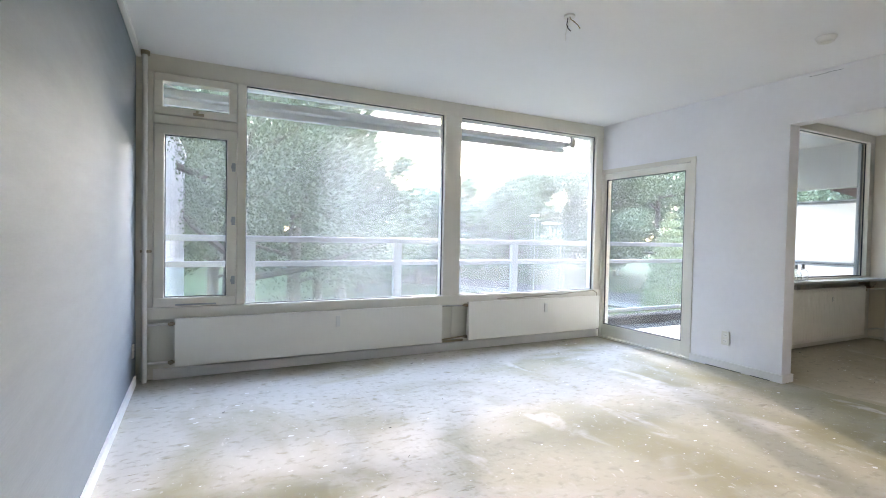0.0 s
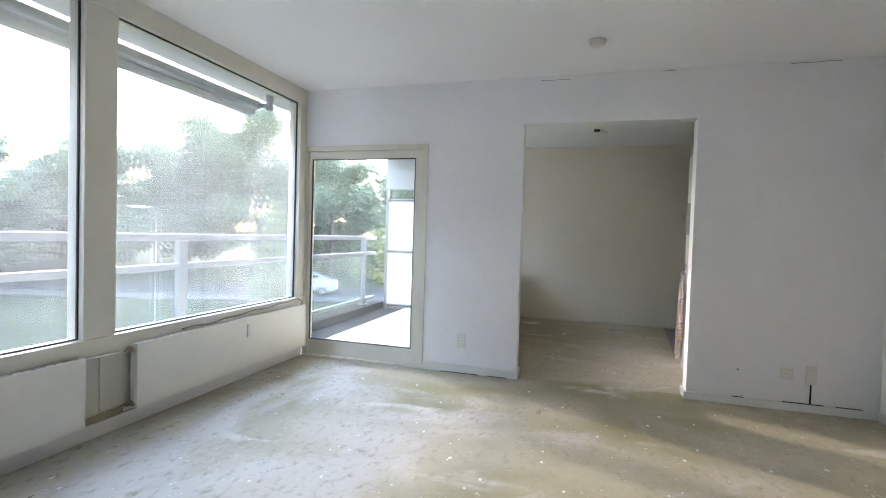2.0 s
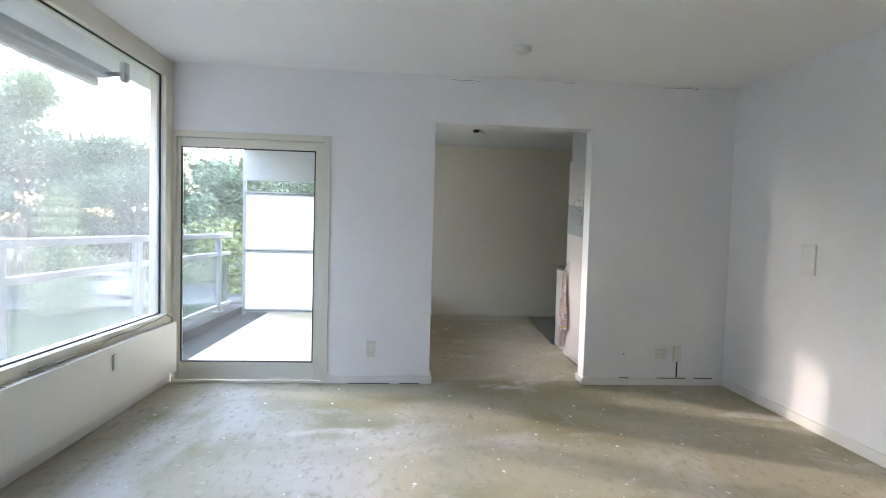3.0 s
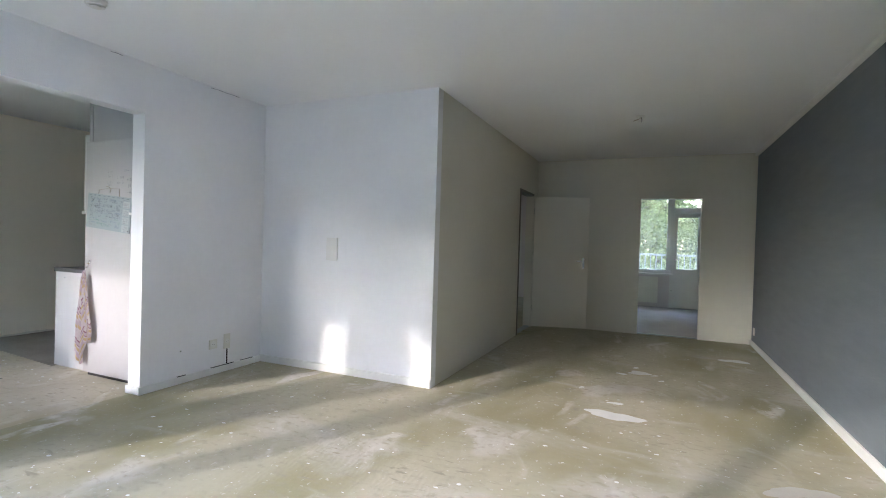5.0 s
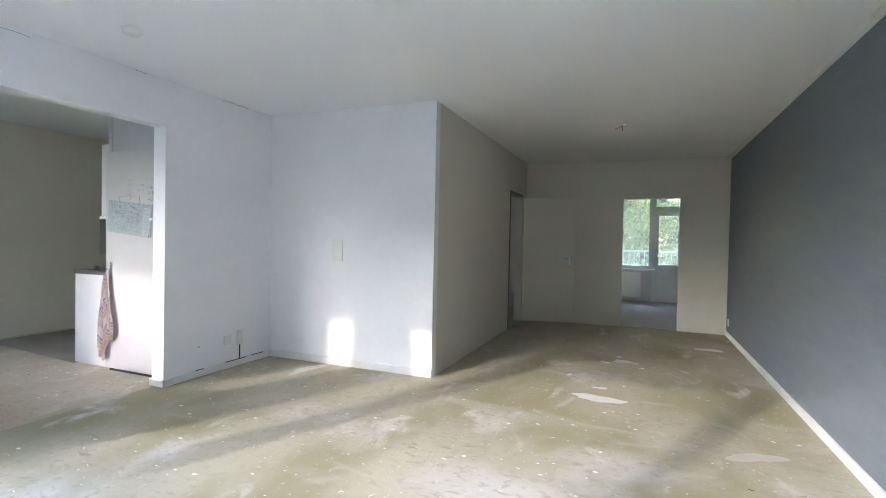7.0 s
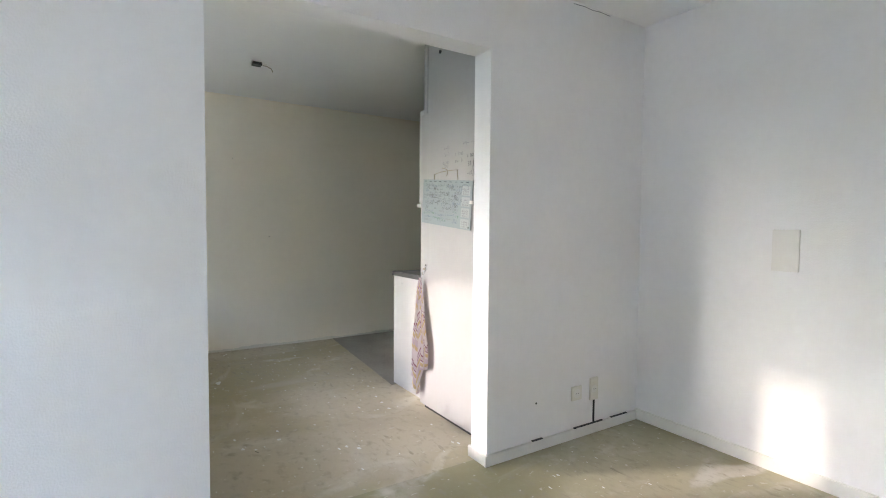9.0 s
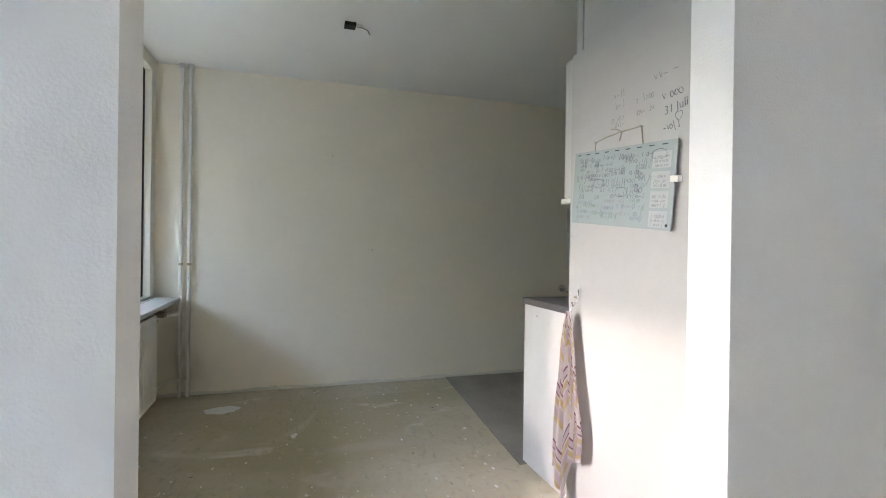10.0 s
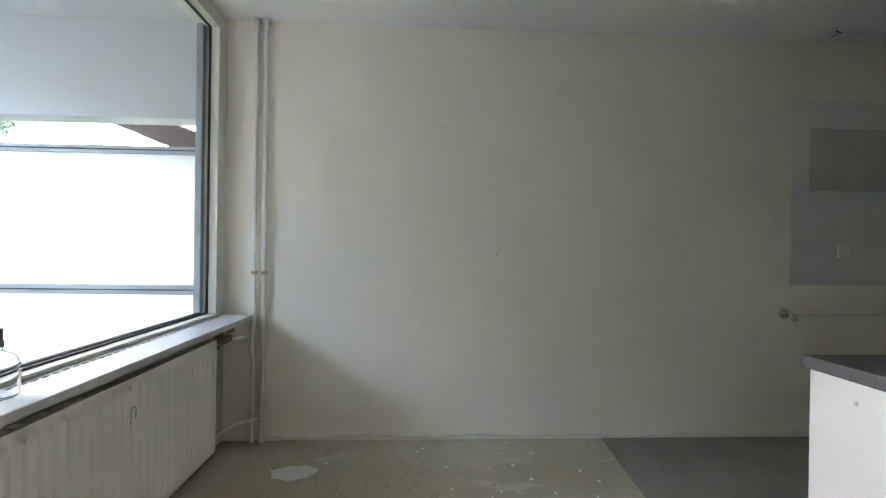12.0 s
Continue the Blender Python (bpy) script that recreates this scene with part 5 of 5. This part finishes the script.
def tree(x, y, h, R, seed, n=5000, size=0.22, mat=LEAF, trunk=0.22, low=0.28, label="broad green leafy tree on the lawn", limbs=9, group="trees on the lawn"):
    """Tapered trunk that forks into limbs; leaf clumps sit along the limbs."""
    r = random.Random(seed)
    t = thing("tree", (x, y, GZ), label, "tree", group)
    bm = bmesh.new()
    fork = GZ + h * 0.45
    top = Vector((x + r.uniform(-0.4, 0.4), y + r.uniform(-0.4, 0.4), GZ + h * 0.85))
    mid = Vector((x + r.uniform(-0.2, 0.2), y, fork))
    rod(bm, (x, y, GZ), (x, y, GZ + 0.5), trunk * 1.5, trunk * 1.05, 10)
    rod(bm, (x, y, GZ + 0.5), mid, trunk * 1.05, trunk * 0.7, 10)
    rod(bm, mid, top, trunk * 0.7, trunk * 0.12, 8)
    spots = [(top.x, top.y, top.z, R * 0.38)] + [(x + r.uniform(-0.2, 0.2) * R, y + r.uniform(-0.2, 0.2) * R, GZ + h * q, R * 0.46) for q in (0.5, 0.6, 0.7, 0.78)]
    for k in range(limbs):
        f = (k + 0.5) / limbs
        z = GZ + h * (low + (0.72 - low) * f)
        a = k * 2.4 + r.uniform(-0.4, 0.4)
        L = R * (1.0 - 0.45 * abs(f - 0.35)) * r.uniform(0.75, 1.05)
        start = Vector((x, y, z))
        end = start + Vector((math.cos(a) * L, math.sin(a) * L, h * r.uniform(0.08, 0.2)))
        elbow = (start + end) / 2 + Vector((0, 0, -0.25))
        rod(bm, start, elbow, trunk * 0.35, trunk * 0.22, 6)
        rod(bm, elbow, end, trunk * 0.22, trunk * 0.06, 6)
        for q in (0.45, 0.72, 0.98):
            p = start.lerp(end, q)
            spots.append((p.x + r.uniform(-0.4, 0.4), p.y + r.uniform(-0.4, 0.4), p.z + r.uniform(-0.2, 0.5), R * r.uniform(0.20, 0.34)))
            tip = p + Vector((r.uniform(-1, 1), r.uniform(-1, 1), r.uniform(0.1, 0.9))) * R * 0.22
            rod(bm, p, tip, trunk * 0.09, trunk * 0.02, 5)
    part("trunk", bm, BARK, t, "", True)
    leaves("crown", mat, t, spots, n, size, seed + 100)
    return t


tree(1.6, 16.5, 15.5, 5.6, 1, 105000, 0.044, LEAF, 0.36, 0.16, "large spreading tree close to the balcony", 13)
tree(-2.6, 26.5, 15, 5.2, 2, 50000, 0.075, LEAF_DARK, 0.3, 0.08)
tree(1.4, 30, 15, 6, 3, 40000, 0.10, LEAF_DARK, 0.3, 0.08)
tree(6.8, 29, 12.5, 5.5, 4, 40000, 0.10, LEAF, 0.28, 0.08)
tree(11.5, 36, 9.5, 5, 5, 12000, 0.18, LEAF, 0.25, 0.1)
tree(18, 40, 8.5, 5, 6, 12000, 0.18, LEAF_DARK, 0.25, 0.08)
tree(25, 36, 11, 5, 7, 12000, 0.18, LEAF, 0.25, 0.08)
tree(31, 41, 12.5, 6.4, 8, 44000, 0.13, LEAF, 0.28, 0.06)
tree(35, 36, 16, 6.8, 19, 52000, 0.13, LEAF, 0.3, 0.06)
tree(38, 31.5, 17.5, 6.8, 9, 56000, 0.13, LEAF, 0.3, 0.06)
tree(42, 26, 13, 5.2, 14, 30000, 0.12, LEAF, 0.25, 0.06)
tree(38.5, 18, 9.6, 4.2, 10, 10000, 0.14, LEAF, 0.25, 0.10)
tree(41.5, 12.5, 10, 4.2, 11, 8000, 0.14, LEAF, 0.2, 0.15)
tree(42, 8.5, 10, 4.5, 12, 9000, 0.15, LEAF, 0.25, 0.10)
tree(27, 13.2, 5.0, 2.2, 13, 3500, 0.13, LEAF_LIGHT, 0.1, 0.1, "low yellow-green tree by the footpath", 7)
tree(4.6, 24, 17, 6.0, 15, 60000, 0.08, LEAF, 0.32, 0.08)
tree(9.2, 33, 14, 5.5, 16, 36000, 0.11, LEAF_DARK, 0.28, 0.06)
tree(14.5, 42, 9, 5.0, 17, 12000, 0.19, LEAF, 0.25, 0.05)
tree(22, 46, 10, 5.5, 18, 12000, 0.2, LEAF_DARK, 0.25, 0.05)
for k in range(26):
    a = radians(-24 + 4.4 * k)
    far = 62 + 9 * (k % 2)
    tree(far * math.sin(a), far * math.cos(a), 10.0 + 3 * (k * 7 % 5) / 5 + (3 if a > 0.75 or a < 0.25 else 0), 6.5, 40 + k, 3400, 0.42, (LEAF, LEAF_DARK)[k % 2], 0.3, 0.03, "distant leafy tree beyond the street", 8, "distant trees")
# behind the rear rooms
for k, (x, y, h) in enumerate(((-6, -25, 13), (-1.8, -24, 12), (1.2, -26, 14), (4.2, -24, 12), (7.2, -26, 13), (11, -25, 13), (-3.5, -31, 16), (0.5, -32, 16), (4.5, -32, 16), (9, -32, 16))):
    # heights stretched to block sky light from the rear room
    tree(x, y, h * 1.55, 5.2, 70 + k, 52000 if k < 6 else 14000, 0.085 if k < 6 else 0.24, (LEAF_LIGHT, LEAF_LIGHT, LEAF)[k % 3], 0.22, 0.05, "dense green tree behind the building", 12, "trees behind the building")


def clipped_conifer(x, y, h, R):
    t = thing("conifer", (x, y, GZ), "tall clipped cone-shaped evergreen", "conifer")
    part("trunk", rod(bmesh.new(), (x, y, GZ), (x, y, GZ + h * 0.8), 0.18, 0.05), BARK, t)
    spots = []
    for j in range(12):
        f = j / 11
        r_ = R * (1 - f) ** 0.75 * 0.8 + 0.12
        for k in range(8):
            a = k * 0.785 + j * 0.4
            spots.append((x + r_ * math.cos(a), y + r_ * math.sin(a), GZ + 0.4 + f * (h - 0.5), 0.5 * (1 - 0.55 * f)))
        spots.append((x, y, GZ + 0.4 + f * (h - 0.7), r_))
    leaves("crown", LEAF_CLIPPED, t, spots, 16000, 0.07, 5)


clipped_conifer(24.3, 19.5, 5.75, 1.35)


def street_lamp(x, y, h, arm):
    s = thing("street_lamp", (x, y, GZ), "slim grey street lamp beside the road", "street lamp", "street lamps")
    part("mast", rod(bmesh.new(), (x, y, GZ), (x, y, GZ + h), 0.05, 0.03), ALU, s, "", True)
    if arm:
        part("arm", rods([(x, y, GZ + h)] + [(x - arm * (1 - math.cos(q)), y, GZ + h + 0.5 * math.sin(q)) for q in (0.5, 1.0, 1.57)] + [(x - arm - 0.3, y, GZ + h + 0.48)], 0.025), ALU, s, "", True)
        part("lantern", boxes((x - arm - 0.75, x - arm - 0.25, y - 0.1, y + 0.1, GZ + h + 0.42, GZ + h + 0.52), bevel=0.03), PLASTIC, s)
    else:
        part("lantern", boxes((x - 0.25, x + 0.25, y - 0.1, y + 0.1, GZ + h, GZ + h + 0.1), bevel=0.03), PLASTIC, s)


street_lamp(16.9, 20.0, 4.5, 0.35)
street_lamp(20.1, 26.3, 5.65, 0)


def car(at, turn, paint, label):
    c = thing("car", (*at, 0, 0, turn), label, "car", "parked cars")
    prof = [(-2.1, 0.35), (-2.12, 0.75), (-1.95, 0.98), (-1.35, 1.05), (-0.75, 1.42), (0.55, 1.46), (1.35, 1.10), (2.0, 0.92), (2.15, 0.65), (2.12, 0.35)]
    bm = bmesh.new()
    sides = [[bm.verts.new((x, s * (0.85 if z < 1.1 else 0.68), z)) for x, z in prof] for s in (-1, 1)]
    bm.faces.new(sides[0])
    bm.faces.new(sides[1][::-1])
    for i in range(len(prof)):
        j = (i + 1) % len(prof)
        bm.faces.new((sides[0][j], sides[0][i], sides[1][i], sides[1][j]))
    bmesh.ops.recalc_face_normals(bm, faces=bm.faces[:])
    bmesh.ops.bevel(bm, geom=bm.edges[:], offset=0.06, segments=2, affect="EDGES")
    os_ = [part("body", bm, paint, c, "", True)]
    for s in (-1, 1):
        os_.append(part("side_window", boxes((-1.05, 0.85, s * 0.72, s * 0.80, 1.06, 1.36), bevel=0.03), DARKGLASS, c))
        for x in (-1.3, 1.35):
            w = part("wheel", rods([(x, s * 0.68, 0.32), (x, s * 0.87, 0.32)], 0.32, 20), BLACK, c, "black tyre", True)
            rim = part("rim", rods([(x, s * 0.86, 0.32), (x, s * 0.88, 0.32)], 0.19, 14), ALU, w, "silver rim")
            os_ += [w, rim]
        os_.append(part("headlight", boxes((2.02, 2.14, s * 0.5, s * 0.78, 0.68, 0.82), bevel=0.02), PLASTIC, c))
        os_.append(part("tail_light", boxes((-2.13, -2.05, s * 0.55, s * 0.8, 0.75, 0.92), bevel=0.02), REDTILE, c))
    os_.append(part("windscreen", boxes((0.78, 0.9, -0.58, 0.58, 1.1, 1.38)), DARKGLASS, c))
    for o in os_:
        o.matrix_parent_inverse = Matrix()
    return c


car((28.7, 20.4, GZ + 0.02), 112, CARPAINT, "silver hatchback parked along the street")
car((36.0, 12.0, GZ + 0.02), 110, DARKGLASS, "dark hatchback parked along the street")

# neighbouring wing of pale brick
wing = thing("brick_wing", (-3.0, 11, GZ), "pale brick side wing of the building with white coping", "building")
wing_wall, wing_cap = boxes((-7.0, 0.237, 6.45, 20.0, GZ, 3.74)), boxes((-7.05, 0.30, 6.40, 20.06, 3.74, 3.87), bevel=0.01)
for mesh in (wing_wall, wing_cap):
    for v in mesh.verts:
        if v.co.x > 0:
            v.co.x -= (20.0 - v.co.y) * 0.0347   # the wing stands slightly askew to the flat
part("wall", wing_wall, BRICK, wing)
part("coping", wing_cap, TRIM, wing, "white roof edge")

# apartment block with balconies far behind the trees
flats = thing("apartment_building", (40, 92, GZ), "distant apartment block with stacked white balconies", "building")
flats.matrix_basis = pose(46, 84, GZ, 0, 0, -28)
fo = [part("wall", boxes((-16, 16, 0, 10, 0, 11.6)), FARWALL, flats), part("roof", boxes((-16.3, 16.3, -0.3, 10.3, 11.6, 11.9)), RENDER, flats)]
for fl in range(4):
    for k in range(8):
        x, z = -14 + k * 4, 0.9 + fl * 3
        fo.append(part("window", boxes((x - 1.2, x + 1.2, -0.05, 0.02, z, z + 1.5)), DARKGLASS, flats))
        if k % 2 == 0:
            fo.append(part("balcony", boxes((x - 1.7, x + 1.7, -1.4, 0.0, z - 0.85, z - 0.65), (x - 1.7, x + 1.7, -1.45, -1.38, z - 0.65, z + 0.2)), TRIM, flats))
for o in fo:
    o.matrix_parent_inverse = Matrix()

# roof edge of the neighbouring flat beyond the screen
nb = thing("neighbour_canopy", (10.4, 5.0, 2.0), "red-brown edge of a neighbouring canopy", "canopy")
bm = boxes((-0.05, 0.05, -1.6, 1.6, -0.10, 0.10), bevel=0.01)
edge = part("edge_board", bm, REDTILE, nb)
edge.matrix_parent_inverse = Matrix()
edge.matrix_basis = nb.matrix_basis.inverted() @ pose(9.5, 5.27, 2.24, 21.5, 0, 0)
deck = part("soffit_board", boxes((0.05, 1.6, -1.6, 1.6, 0.02, 0.09)), RENDER, nb, "grey underside")
deck.matrix_parent_inverse = Matrix()
deck.matrix_basis = edge.matrix_basis
part("post", boxes((8.95, 9.05, 4.35, 4.45, -3.0, 1.95)), RENDER, nb)

# plain storey under the flat, and unseen storeys added above to shade the rear
structure("unseen_storeys_above", boxes((-12, 18, -6.9, 5.6, 2.87, 14.0)), BRICK, "unseen brick upper storeys added to shade the rear trees", "wall")
structure("wall_storey_below", boxes((-0.1, 8.6, -7.1, 5.66, GZ, -0.252)), BRICK, "pale brick storey below the flat", "wall")

# rear gallery
structure("gallery_floor", boxes((-1, 5.5, -8.1, YR - 0.11, -0.3, -0.03)), CONC, "concrete rear gallery floor", "floor")
# unseen overhang, added to keep sky light out of the rear room
structure("unseen_gallery_slab", boxes((-1, 5.5, -8.15, YR - 0.11, 2.66, 2.86)), RENDER, "unseen concrete slab added above the gallery to dim the rear room", "roof")
gr = thing("gallery_railing", (2, -7.95, -0.03), "pale grey steel gallery railing with upright bars", "railing")
part("top_rail", boxes((-1, 5.5, -7.98, -7.92, 1.10, 1.145), bevel=0.006), ALU, gr)
part("bottom_rail", boxes((-1, 5.5, -7.97, -7.93, 0.08, 0.12), bevel=0.004), ALU, gr)
for k in range(54):
    part("bar", boxes((-0.98 + k * 0.12, -0.96 + k * 0.12, -7.96, -7.94, 0.12, 1.10)), ALU, gr)
for x in (-0.9, 1.0, 2.9, 4.8):
    part("post", boxes((x, x + 0.05, -7.98, -7.92, -0.03, 1.10)), ALU, gr)
